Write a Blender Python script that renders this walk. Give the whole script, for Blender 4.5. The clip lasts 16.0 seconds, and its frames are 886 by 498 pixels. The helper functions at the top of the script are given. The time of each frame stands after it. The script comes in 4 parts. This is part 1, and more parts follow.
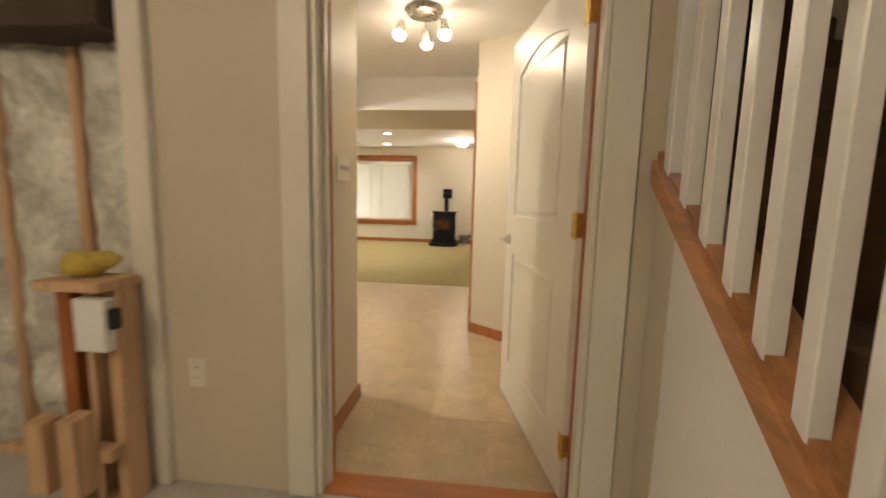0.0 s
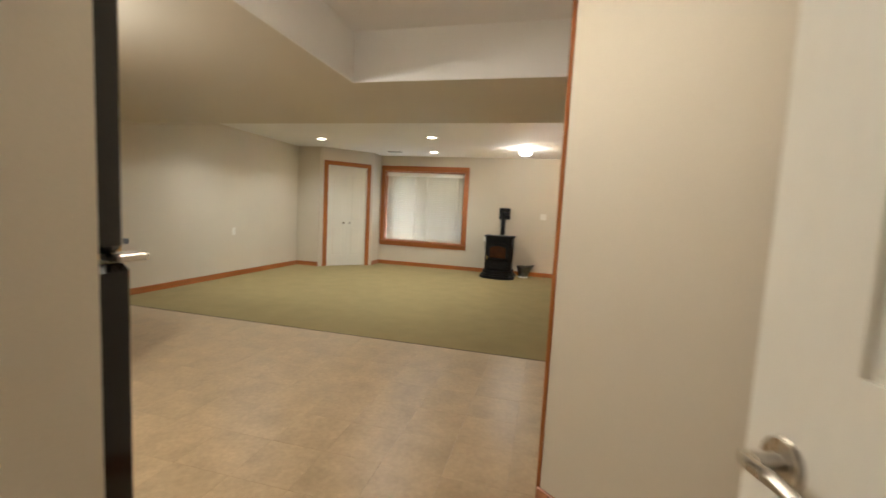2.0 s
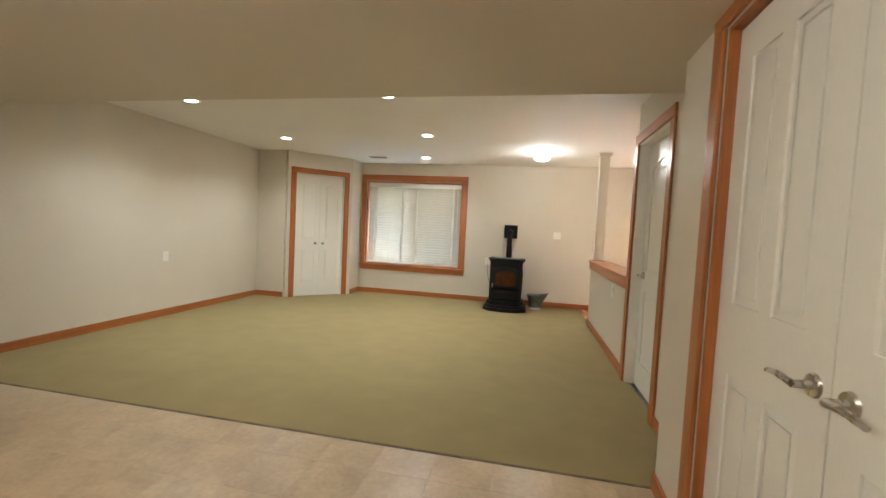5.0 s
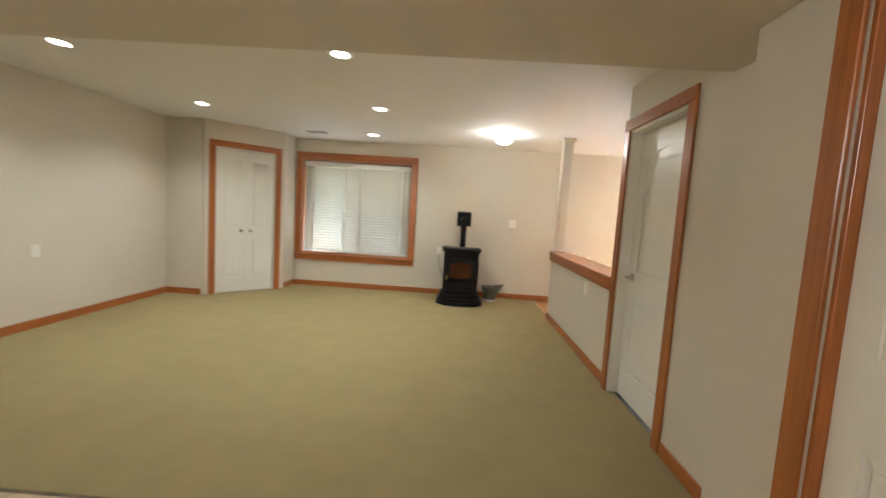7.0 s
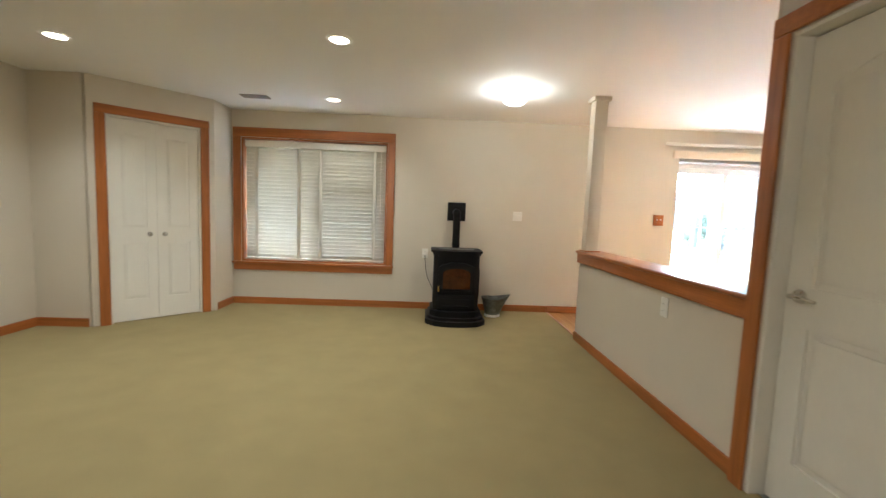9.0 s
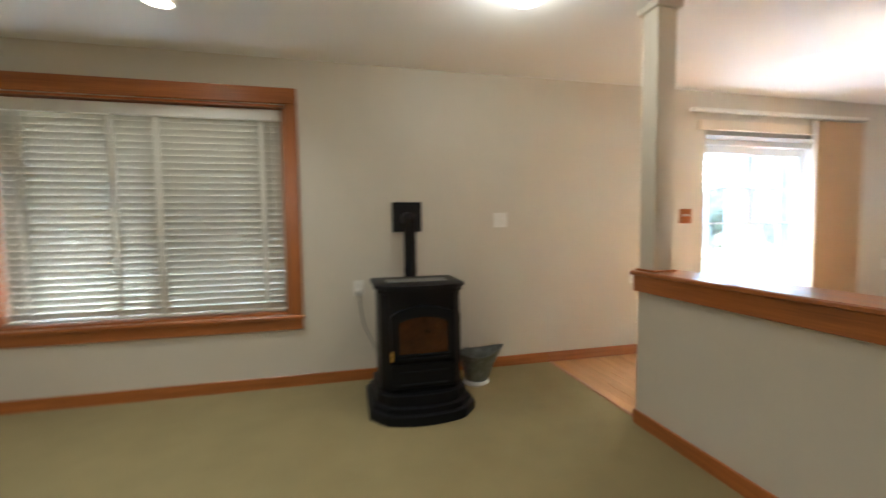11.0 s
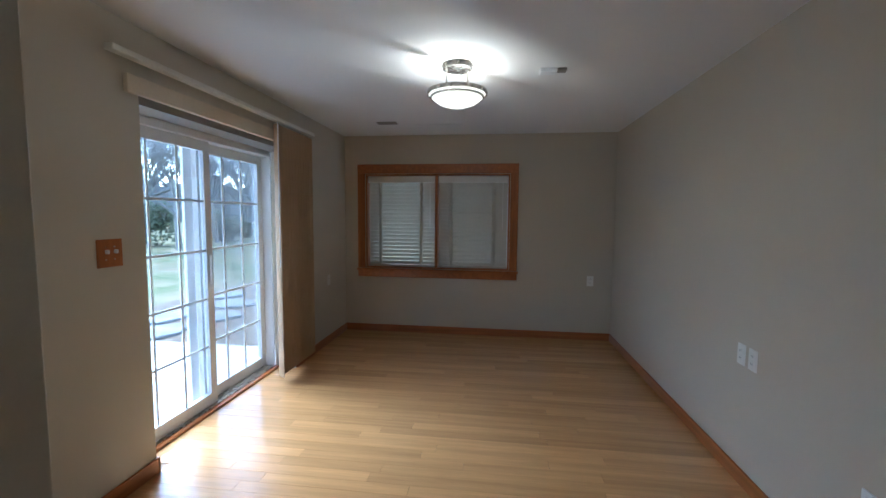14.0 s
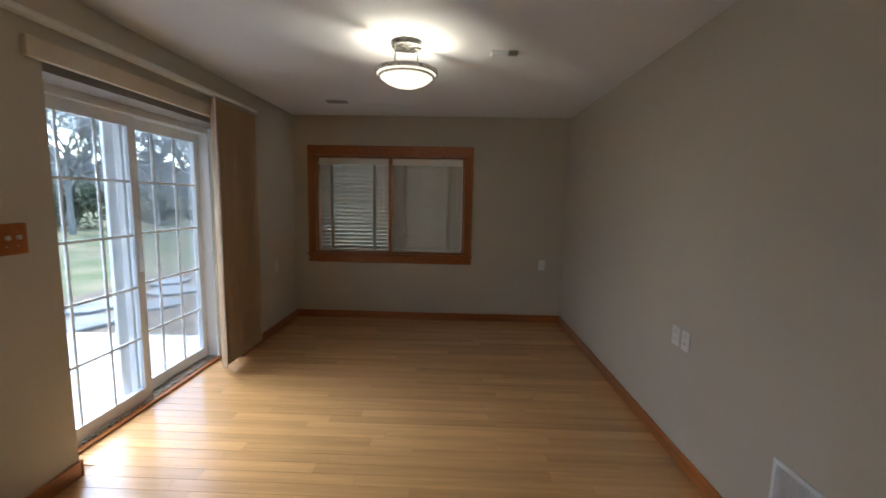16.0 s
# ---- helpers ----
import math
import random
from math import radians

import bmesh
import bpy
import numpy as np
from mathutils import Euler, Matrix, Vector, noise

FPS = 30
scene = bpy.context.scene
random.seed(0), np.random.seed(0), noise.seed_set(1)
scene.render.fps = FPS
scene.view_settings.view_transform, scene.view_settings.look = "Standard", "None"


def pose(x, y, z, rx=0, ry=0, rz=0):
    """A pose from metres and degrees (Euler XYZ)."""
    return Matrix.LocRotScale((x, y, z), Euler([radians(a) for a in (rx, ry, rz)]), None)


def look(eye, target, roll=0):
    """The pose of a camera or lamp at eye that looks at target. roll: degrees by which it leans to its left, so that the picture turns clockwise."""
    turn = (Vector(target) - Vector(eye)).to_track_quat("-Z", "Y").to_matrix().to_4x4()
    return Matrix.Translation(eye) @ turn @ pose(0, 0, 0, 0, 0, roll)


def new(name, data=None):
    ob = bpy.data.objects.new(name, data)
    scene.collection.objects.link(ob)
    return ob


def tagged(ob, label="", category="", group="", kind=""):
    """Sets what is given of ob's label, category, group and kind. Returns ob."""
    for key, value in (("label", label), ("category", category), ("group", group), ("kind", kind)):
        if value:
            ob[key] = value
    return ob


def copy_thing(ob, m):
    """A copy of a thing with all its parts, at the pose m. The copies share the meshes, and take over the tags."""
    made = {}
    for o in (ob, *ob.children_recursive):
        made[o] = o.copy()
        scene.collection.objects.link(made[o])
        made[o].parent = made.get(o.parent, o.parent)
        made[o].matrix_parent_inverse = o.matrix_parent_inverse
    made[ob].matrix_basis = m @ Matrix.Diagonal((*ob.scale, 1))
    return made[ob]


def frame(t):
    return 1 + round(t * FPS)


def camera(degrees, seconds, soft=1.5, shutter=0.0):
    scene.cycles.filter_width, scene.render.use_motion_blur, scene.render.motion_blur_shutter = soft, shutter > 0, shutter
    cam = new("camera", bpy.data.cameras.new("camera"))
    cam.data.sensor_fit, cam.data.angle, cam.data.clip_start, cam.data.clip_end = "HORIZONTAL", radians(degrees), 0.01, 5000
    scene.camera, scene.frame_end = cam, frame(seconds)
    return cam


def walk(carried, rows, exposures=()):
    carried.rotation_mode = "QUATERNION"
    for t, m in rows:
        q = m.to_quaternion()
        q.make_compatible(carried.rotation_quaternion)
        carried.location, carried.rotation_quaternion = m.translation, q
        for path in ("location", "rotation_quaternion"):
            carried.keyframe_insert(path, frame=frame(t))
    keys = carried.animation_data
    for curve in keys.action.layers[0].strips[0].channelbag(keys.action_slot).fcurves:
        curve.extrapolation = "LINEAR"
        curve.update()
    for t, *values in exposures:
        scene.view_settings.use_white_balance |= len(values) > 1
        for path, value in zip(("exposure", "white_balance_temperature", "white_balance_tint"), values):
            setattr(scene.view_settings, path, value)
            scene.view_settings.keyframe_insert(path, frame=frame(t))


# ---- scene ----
cam = camera(94.5, 16.0, shutter=0.5)
PATH = [
    (0, (0.486, -0.677, 1.187), (0.272, 1.295, 0.931), 1.4),
    (0.5, (0.43, -0.295, 1.215), (0.453, 1.679, 0.895), 1.9),
    (0.7, (0.411, -0.058, 1.227), (0.322, 1.911, 0.889), 2.3),
    (1, (0.378, 0.271, 1.255), (0.162, 2.249, 1.054), 3.4),
    (1.5, (0.321, 0.818, 1.252), (0.123, 2.8, 1.065), 2.3),
    (2, (0.307, 1.136, 1.238), (-0.177, 3.068, 1.055), 3.0),
    (2.2, (0.269, 1.27, 1.219), (-0.267, 3.185, 1.005), 4.1),
    (2.5, (0.167, 1.485, 1.184), (-0.293, 3.414, 0.927), 5.1),
    (3, (0.004, 1.779, 1.212), (-0.587, 3.685, 1.078), 3.5),
    (3.5, (-0.129, 2.056, 1.239), (-1.002, 3.849, 1.089), -0.1),
    (4, (-0.188, 2.272, 1.241), (-0.656, 4.215, 1.153), 3.2),
    (6.5, (-0.54, 2.818, 1.316), (-0.857, 4.787, 1.175), 2.5),
    (7, (-0.671, 3.041, 1.346), (-0.73, 5.032, 1.166), 3.6),
    (7.5, (-0.798, 3.316, 1.36), (-0.656, 5.29, 1.073), 4.0),
    (8, (-0.734, 3.625, 1.341), (-0.722, 5.609, 1.087), 3.9),
    (8.4, (-0.826, 3.899, 1.277), (-0.891, 5.886, 1.062), 5.6),
    (8.5, (-0.849, 3.998, 1.268), (-0.876, 5.988, 1.068), 4.6),
    (10.8, (-0.961, 6.321, 1.189), (-0.689, 8.297, 1.039), 0.4),
    (11, (-1.023, 6.51, 1.185), (-0.56, 8.452, 1.07), -0.7),
    (11.5, (-1.006, 6.988, 1.285), (0.224, 8.558, 1.142), -3.1),
    (12, (-0.693, 7.349, 1.342), (0.971, 8.451, 1.22), -0.9),
    (12.5, (-0.441, 7.52, 1.398), (1.494, 8.02, 1.305), -0.3),
    (13, (-0.131, 7.654, 1.458), (1.859, 7.786, 1.31), 0.7),
    (13.3, (0.09, 7.785, 1.463), (2.081, 7.867, 1.288), -0.1),
    (13.5, (0.196, 7.835, 1.454), (2.182, 8.0, 1.29), 0.3),
    (14, (0.297, 7.845, 1.436), (2.274, 8.096, 1.274), 0.5),
    (14.5, (0.333, 7.847, 1.458), (2.315, 8.017, 1.249), 1.5),
    (14.8, (0.337, 7.861, 1.451), (2.330, 7.897, 1.240), 1.2),
    (15, (0.339, 7.871, 1.447), (2.326, 7.995, 1.25), 1.0),
    (15.5, (0.341, 7.851, 1.437), (2.328, 7.988, 1.25), 0.7),
    (16, (0.349, 7.787, 1.448), (2.334, 7.84, 1.207), 1.1),
]
EXPOSURES = [
    (0.0, 6.8, 6250, 8), (1.2, 6.55, 6000, 8), (2.0, 6.4, 5600, 7), (2.5, 6.55, 5500, 7), (8.7, 6.35, 5350, 6), (11.0, 5.85, 5300, 5), (11.6, 6.0, 5150, 4), (12.5, 5.6, 4800, 1),
    (13.0, 4.85, 4750, 1), (13.3, 4.2, 4650, 1), (13.7, 3.75, 4700, 1), (14.5, 3.4, 4800, 3), (15.5, 3.3, 5600, 4), (16.0, 3.3, 5600, 4),
]
walk(cam, [(t, look(eye, target, roll)) for t, eye, target, roll in PATH], EXPOSURES)

# ---- light ----
world = bpy.data.worlds.new("sky")
scene.world = world
world.use_nodes = True
wn = world.node_tree
bgn = wn.nodes["Background"]
sky = wn.nodes.new("ShaderNodeTexSky")
sky.sky_type = "NISHITA"
sky.sun_disc = False
sky.sun_elevation = radians(50)
sky.sun_rotation = radians(15)
sky.air_density, sky.dust_density, sky.ozone_density = 1.0, 1.5, 1.5
hsv = wn.nodes.new("ShaderNodeHueSaturation")
hsv.inputs["Saturation"].default_value = 0.95
wn.links.new(sky.outputs[0], hsv.inputs["Color"])
wn.links.new(hsv.outputs[0], bgn.inputs[0])
bgn.inputs[1].default_value = 0.11


def lamp(name, kind, m, watts, colour=(1, 1, 1), **kw):
    data = bpy.data.lights.new(name, kind)
    data.energy, data.color = watts, colour
    for k, v in kw.items():
        if k == "radius":
            data.shadow_soft_size = v
        elif k == "angle":
            data.angle = v
        elif k == "spot":
            data.spot_size, data.spot_blend = v
        elif k == "size":
            data.shape, data.size, data.size_y = "RECTANGLE", v[0], v[1]
    ob = new(name, data)
    ob.matrix_world = m
    return ob


WARM = (1.0, 0.85, 0.66)
CAN = (1.0, 0.91, 0.77)
SOFT = (1.0, 0.87, 0.70)
lamp("sun", "SUN", look((0, 0, 0), (-0.25, -0.93, -1.15)), 0.7, (0.86, 0.94, 1.0), angle=radians(50))
CANS = [(-3.605, 7.65), (-1.554, 7.454), (-1.958, 9.032), (-1.55, 5.95), (-3.60, 6.0)]
for cx, cy in CANS:
    lamp("can_bulb", "SPOT", pose(cx, cy, 2.372), 1.0, CAN, radius=0.05, spot=(radians(140), 0.8))
lamp("dome_bulb", "POINT", pose(-0.14, 8.40, 2.285), 0.22, SOFT, radius=0.05)
for dx, dy in ((-0.044, 0.041), (0.044, -0.041)):
    lamp("bowl_bulb", "POINT", pose(2.95 + dx, 8.10 + dy, 2.212), 0.45, WARM, radius=0.004)
for dx, dy in ((-0.17, -0.09), (0.0, 0.17), (0.17, -0.08)):
    lamp("track_bulb", "SPOT", pose(dx, 2.25 + dy, 2.20), 0.07, (1.0, 0.80, 0.58), radius=0.04, spot=(radians(165), 1.0))
lamp("track_glow", "POINT", pose(0, 2.25, 2.19), 0.08, (1.0, 0.80, 0.58), radius=0.08)
# added fill behind the start of the walk; its source is unseen
lamp("foyer_fill", "POINT", pose(-0.8, -1.7, 2.2), 0.38, (1.0, 0.77, 0.52), radius=0.12)
# added fill for the kitchen and soffit; no lamp is seen there
lamp("kitchen_fill", "POINT", pose(-2.0, 2.2, 1.98), 0.85, SOFT, radius=0.1)


# ---- materials ----
def ramp(nt, pos):
    n = nt.nodes.new("ShaderNodeValToRGB")
    e = n.color_ramp.elements
    e[0].position, e[0].color = pos[0][0], (*pos[0][1], 1)
    e[1].position, e[1].color = pos[-1][0], (*pos[-1][1], 1)
    for p, c in pos[1:-1]:
        k = e.new(p)
        k.color = (*c, 1)
    return n


def scaled(c, f):
    return tuple(min(1, v * f) for v in c)


def mat(name, base, rough=0.6, metal=0.0, vary=0.06, scale=(3, 3, 3), fine=(60, 60, 60), bump=0.05, depth=0.002,
        random=0.0, spec=0.5, coat=0.0, rvary=0.08, blotch=None):
    """Colour at two scales of noise, uneven gloss and a fine relief; random: how far one piece differs from the next."""
    m = bpy.data.materials.new(name)
    m.use_nodes = True
    nt = m.node_tree
    b = nt.nodes["Principled BSDF"]
    tc = nt.nodes.new("ShaderNodeTexCoord")
    src = tc.outputs["Object"]

    def noisy(sc, detail=4):
        mp = nt.nodes.new("ShaderNodeMapping")
        mp.inputs["Scale"].default_value = sc
        nt.links.new(src, mp.inputs[0])
        if random:
            oi = nt.nodes.new("ShaderNodeObjectInfo")
            mul = nt.nodes.new("ShaderNodeVectorMath")
            mul.operation = "SCALE"
            mul.inputs[0].default_value = (37, 53, 71)
            nt.links.new(oi.outputs["Random"], mul.inputs["Scale"])
            nt.links.new(mul.outputs[0], mp.inputs["Location"])
        n = nt.nodes.new("ShaderNodeTexNoise")
        n.inputs["Scale"].default_value = 1
        n.inputs["Detail"].default_value = detail
        nt.links.new(mp.outputs[0], n.inputs["Vector"])
        return n

    big, small = noisy(scale), noisy(fine)
    r1 = ramp(nt, [(0.3, scaled(base, 1 - vary)), (0.7, blotch or scaled(base, 1 + vary))])
    nt.links.new(big.outputs[0], r1.inputs[0])
    r2 = ramp(nt, [(0.25, (1 - vary,) * 3), (0.75, (1 + vary * 0.4,) * 3)])
    nt.links.new(small.outputs[0], r2.inputs[0])
    mix = nt.nodes.new("ShaderNodeMix")
    mix.data_type, mix.blend_type = "RGBA", "MULTIPLY"
    mix.inputs["Factor"].default_value = 1
    nt.links.new(r1.outputs[0], mix.inputs["A"])
    nt.links.new(r2.outputs[0], mix.inputs["B"])
    out = mix.outputs["Result"]
    if random:
        oi = nt.nodes.new("ShaderNodeObjectInfo")
        mr = nt.nodes.new("ShaderNodeMapRange")
        mr.inputs["To Min"].default_value, mr.inputs["To Max"].default_value = 1 - random, 1 + random
        nt.links.new(oi.outputs["Random"], mr.inputs["Value"])
        hs = nt.nodes.new("ShaderNodeHueSaturation")
        nt.links.new(mr.outputs[0], hs.inputs["Value"])
        nt.links.new(out, hs.inputs["Color"])
        out = hs.outputs[0]
    nt.links.new(out, b.inputs["Base Color"])
    rr = nt.nodes.new("ShaderNodeMapRange")
    rr.inputs["To Min"].default_value, rr.inputs["To Max"].default_value = max(0.02, rough - rvary), min(1, rough + rvary)
    nt.links.new(big.outputs[0], rr.inputs["Value"])
    nt.links.new(rr.outputs[0], b.inputs["Roughness"])
    b.inputs["Metallic"].default_value = metal
    b.inputs["Specular IOR Level"].default_value = spec
    b.inputs["Coat Weight"].default_value = coat
    b.inputs["Coat Roughness"].default_value = 0.22
    if bump:
        bp = nt.nodes.new("ShaderNodeBump")
        bp.inputs["Strength"].default_value, bp.inputs["Distance"].default_value = bump, depth
        nt.links.new(small.outputs[0], bp.inputs["Height"])
        nt.links.new(bp.outputs[0], b.inputs["Normal"])
    return m


def glow(name, colour, strength):
    m = bpy.data.materials.new(name)
    m.use_nodes = True
    b = m.node_tree.nodes["Principled BSDF"]
    b.inputs["Base Color"].default_value = (0.9, 0.88, 0.84, 1)
    b.inputs["Roughness"].default_value = 0.3
    b.inputs["Emission Color"].default_value = (*colour, 1)
    b.inputs["Emission Strength"].default_value = strength
    return m


def clear(name, colour=(1, 1, 1), rough=0.0):
    m = bpy.data.materials.new(name)
    m.use_nodes = True
    b = m.node_tree.nodes["Principled BSDF"]
    b.inputs["Base Color"].default_value = (*colour, 1)
    b.inputs["Roughness"].default_value = rough
    b.inputs["Transmission Weight"].default_value = 1
    b.inputs["IOR"].default_value = 1.45
    return m


def thin(name, colour, through_colour, share):
    """Cloth or plastic that lets some light through."""
    m = mat(name, colour, 0.7, vary=0.05, scale=(4, 4, 4), fine=(300, 300, 300))
    nt = m.node_tree
    b = nt.nodes["Principled BSDF"]
    tr = nt.nodes.new("ShaderNodeBsdfTranslucent")
    tr.inputs[0].default_value = (*through_colour, 1)
    mx = nt.nodes.new("ShaderNodeMixShader")
    mx.inputs[0].default_value = share
    nt.links.new(b.outputs[0], mx.inputs[1])
    nt.links.new(tr.outputs[0], mx.inputs[2])
    nt.links.new(mx.outputs[0], nt.nodes["Material Output"].inputs[0])
    return m


def grain(name, base, rough, axis, coat=0.0, vary=0.22, random=0.0):
    s = [(26, 26, 26), (160, 160, 160)]
    sc = [list(s[0]), list(s[1])]
    k = "xyz".index(axis)
    sc[0][k], sc[1][k] = 1.1, 6.0
    return mat(name, base, rough, vary=vary, scale=sc[0], fine=sc[1], bump=0.08, depth=0.001, coat=coat, random=random)


PAINT = mat("wall_paint", (0.62, 0.56, 0.455), 0.55, vary=0.03, scale=(0.9, 0.9, 0.9), fine=(240, 240, 240), bump=0.10, depth=0.0008)
# wall paint for the end room, darker and browner with some lamp warmth in it
PAINT2 = mat("wall_paint_warm", (0.56, 0.485, 0.37), 0.5, vary=0.03, scale=(0.9, 0.9, 0.9), fine=(240, 240, 240), bump=0.10, depth=0.0008)
CEIL = mat("ceiling_paint", (0.82, 0.805, 0.785), 0.8, vary=0.02, scale=(0.8, 0.8, 0.8), fine=(190, 190, 190), bump=0.14, depth=0.001)
WHITE = mat("door_paint", (0.76, 0.73, 0.65), 0.32, vary=0.03, scale=(2, 2, 2), fine=(120, 120, 20), bump=0.05, depth=0.0006)
WHITER = mat("white_vinyl", (0.80, 0.80, 0.80), 0.3, vary=0.03, scale=(2, 2, 2), bump=0.02)
TX, TY, TZ = (grain("stained_fir_" + a, (0.37, 0.12, 0.025), 0.33, a, coat=0.2) for a in "xyz")
OAKZ = grain("maple_cabinet", (0.61, 0.385, 0.135), 0.35, "z", coat=0.15, vary=0.12)
RAILW = grain("oak_rail", (0.45, 0.21, 0.085), 0.4, "y", coat=0.1)
PINE = grain("pine_lumber", (0.62, 0.42, 0.25), 0.75, "z")
CARPET = mat("carpet", (0.32, 0.255, 0.122), 0.97, vary=0.055, scale=(4, 4, 4), fine=(230, 230, 230), bump=0.9, depth=0.006, spec=0.1)
BROWN = mat("stair_carpet", (0.10, 0.058, 0.028), 0.97, vary=0.2, scale=(6, 6, 6), fine=(400, 400, 400), bump=0.9, depth=0.004, spec=0.1)
TILE = mat("vinyl_tile", (0.46, 0.345, 0.21), 0.34, vary=0.14, scale=(5, 5, 5), fine=(38, 38, 38), bump=0.06, depth=0.001, random=0.012, rvary=0.1)
GROUT = mat("tile_joint", (0.33, 0.25, 0.155), 0.7)
PLANK = grain("maple_plank", (0.64, 0.34, 0.13), 0.22, "y", coat=0.8, vary=0.11, random=0.12)
SUBFLOOR = mat("floor_joint", (0.28, 0.16, 0.07), 0.6)
IRON = mat("black_iron", (0.006, 0.006, 0.0065), 0.5, vary=0.2, scale=(8, 8, 8), fine=(350, 350, 350), bump=0.15, depth=0.0006, spec=0.2)
BLACK = mat("black_enamel", (0.008, 0.008, 0.009), 0.12, vary=0.2, scale=(3, 3, 3), bump=0.0)
BLACKM = mat("black_plastic", (0.012, 0.012, 0.013), 0.35, vary=0.2, scale=(5, 5, 5), bump=0.05)
NICKEL = mat("brushed_nickel", (0.55, 0.52, 0.47), 0.28, metal=1, vary=0.1, scale=(40, 40, 8), bump=0.02)
BRASS = mat("brass", (0.70, 0.46, 0.14), 0.3, metal=1, vary=0.15, scale=(30, 30, 30), bump=0.03)
GALV = mat("galvanised_steel", (0.22, 0.23, 0.215), 0.45, metal=0.8, vary=0.25, scale=(18, 18, 18), fine=(70, 70, 70), bump=0.05)
STONE = mat("dark_laminate", (0.085, 0.095, 0.11), 0.3, vary=0.3, scale=(60, 60, 60), fine=(300, 300, 300), bump=0.02)
PLATE = mat("switch_plastic", (0.78, 0.75, 0.68), 0.3, vary=0.03, bump=0.0)
# near-black that stands for shade in slots, vents and the closet
DARK = mat("gap_shade", (0.02, 0.018, 0.015), 0.8)
SLAT = thin("blind_slat", (0.56, 0.51, 0.41), (0.85, 0.80, 0.66), 0.02)
VANE = thin("vane_cloth", (0.55, 0.38, 0.22), (0.60, 0.40, 0.21), 0.18)
CREAM = mat("cream_fascia", (0.70, 0.60, 0.45), 0.6, vary=0.04)
TAUPE = mat("taupe_reveal", (0.30, 0.27, 0.235), 0.6, vary=0.05)
GLASS = clear("glass")
EMBER = mat("amber_fire_glass", (0.055, 0.016, 0.004), 0.12, vary=0.35, scale=(9, 9, 9), bump=0.0)
OVEN = mat("smoked_glass", (0.03, 0.022, 0.012), 0.08, vary=0.2, bump=0.0)
BULB = glow("lit_bulb", (1.0, 0.82, 0.55), 0.4)
BOWL = glow("lit_bowl", (1.0, 0.83, 0.58), 0.14)
DOME = glow("lit_dome", (1.0, 0.88, 0.66), 0.13)
CONC = mat("concrete", (0.55, 0.535, 0.51), 0.85, vary=0.15, scale=(1.5, 1.5, 1.5), fine=(60, 60, 60), bump=0.2, depth=0.003)
FLAG = mat("flagstone", (0.25, 0.245, 0.235), 0.95, vary=0.2, scale=(5, 5, 5), fine=(60, 60, 60), bump=0.3, depth=0.005, spec=0.05, random=0.12)
LAWN = mat("winter_lawn", (0.15, 0.19, 0.08), 0.95, vary=0.35, scale=(0.9, 0.9, 0.9), fine=(60, 60, 60), bump=0.6, depth=0.02, spec=0.05, blotch=(0.27, 0.22, 0.14))
SOIL = mat("leaf_litter", (0.19, 0.15, 0.11), 0.95, vary=0.4, scale=(9, 9, 9), fine=(70, 70, 70), bump=0.8, depth=0.02, spec=0.05)
BARK = mat("bark", (0.22, 0.20, 0.175), 0.9, vary=0.3, scale=(12, 12, 3), fine=(60, 60, 20), bump=0.5, depth=0.01)
LEAF = mat("evergreen_leaf", (0.11, 0.125, 0.06), 0.7, vary=0.4, scale=(3, 3, 3), fine=(40, 40, 40), bump=0.1)
WOODS = mat("far_woods", (0.20, 0.18, 0.16), 0.95, vary=0.4, scale=(0.5, 0.5, 0.12), fine=(3, 3, 0.5), bump=0.0)
FOIL = mat("insulation_film", (0.68, 0.68, 0.62), 0.28, vary=0.28, scale=(6, 6, 5), fine=(30, 30, 30), bump=0.5, depth=0.01)
YELLOW = mat("yellow_fibre", (0.55, 0.42, 0.08), 0.8, vary=0.2, scale=(9, 9, 9), bump=0.5)
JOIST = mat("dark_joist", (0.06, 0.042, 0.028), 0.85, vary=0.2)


# ---- mesh helpers ----
def box(bm, x0, x1, y0, y1, z0, z1, m=None):
    vs = [bm.verts.new(Vector((x, y, z)) if m is None else m @ Vector((x, y, z))) for x in (x0, x1) for y in (y0, y1) for z in (z0, z1)]
    for f in ((0, 1, 3, 2), (4, 6, 7, 5), (0, 4, 5, 1), (2, 3, 7, 6), (0, 2, 6, 4), (1, 5, 7, 3)):
        bm.faces.new([vs[i] for i in f])
    return vs


def soften(bm, r=0.003, seg=1):
    bmesh.ops.bevel(bm, geom=list(bm.edges), offset=r, segments=seg, affect="EDGES", profile=0.5, clamp_overlap=True)


def rod(bm, a, b, r0, r1=None, n=12):
    a, b = Vector(a), Vector(b)
    m = Matrix.Translation((a + b) / 2) @ (b - a).to_track_quat("Z", "Y").to_matrix().to_4x4()
    bmesh.ops.create_cone(bm, cap_ends=True, segments=n, radius1=r0, radius2=r0 if r1 is None else r1, depth=(b - a).length, matrix=m)


def lathe(bm, prof, at=(0, 0, 0), n=32, m=None):
    rings = []
    for r, z in prof:
        ring = []
        for k in range(n):
            a = 2 * math.pi * k / n
            v = Vector((at[0] + r * math.cos(a), at[1] + r * math.sin(a), at[2] + z))
            ring.append(bm.verts.new(m @ v if m else v))
        rings.append(ring)
    for p, q in zip(rings, rings[1:]):
        for k in range(n):
            bm.faces.new((p[k], p[(k + 1) % n], q[(k + 1) % n], q[k]))


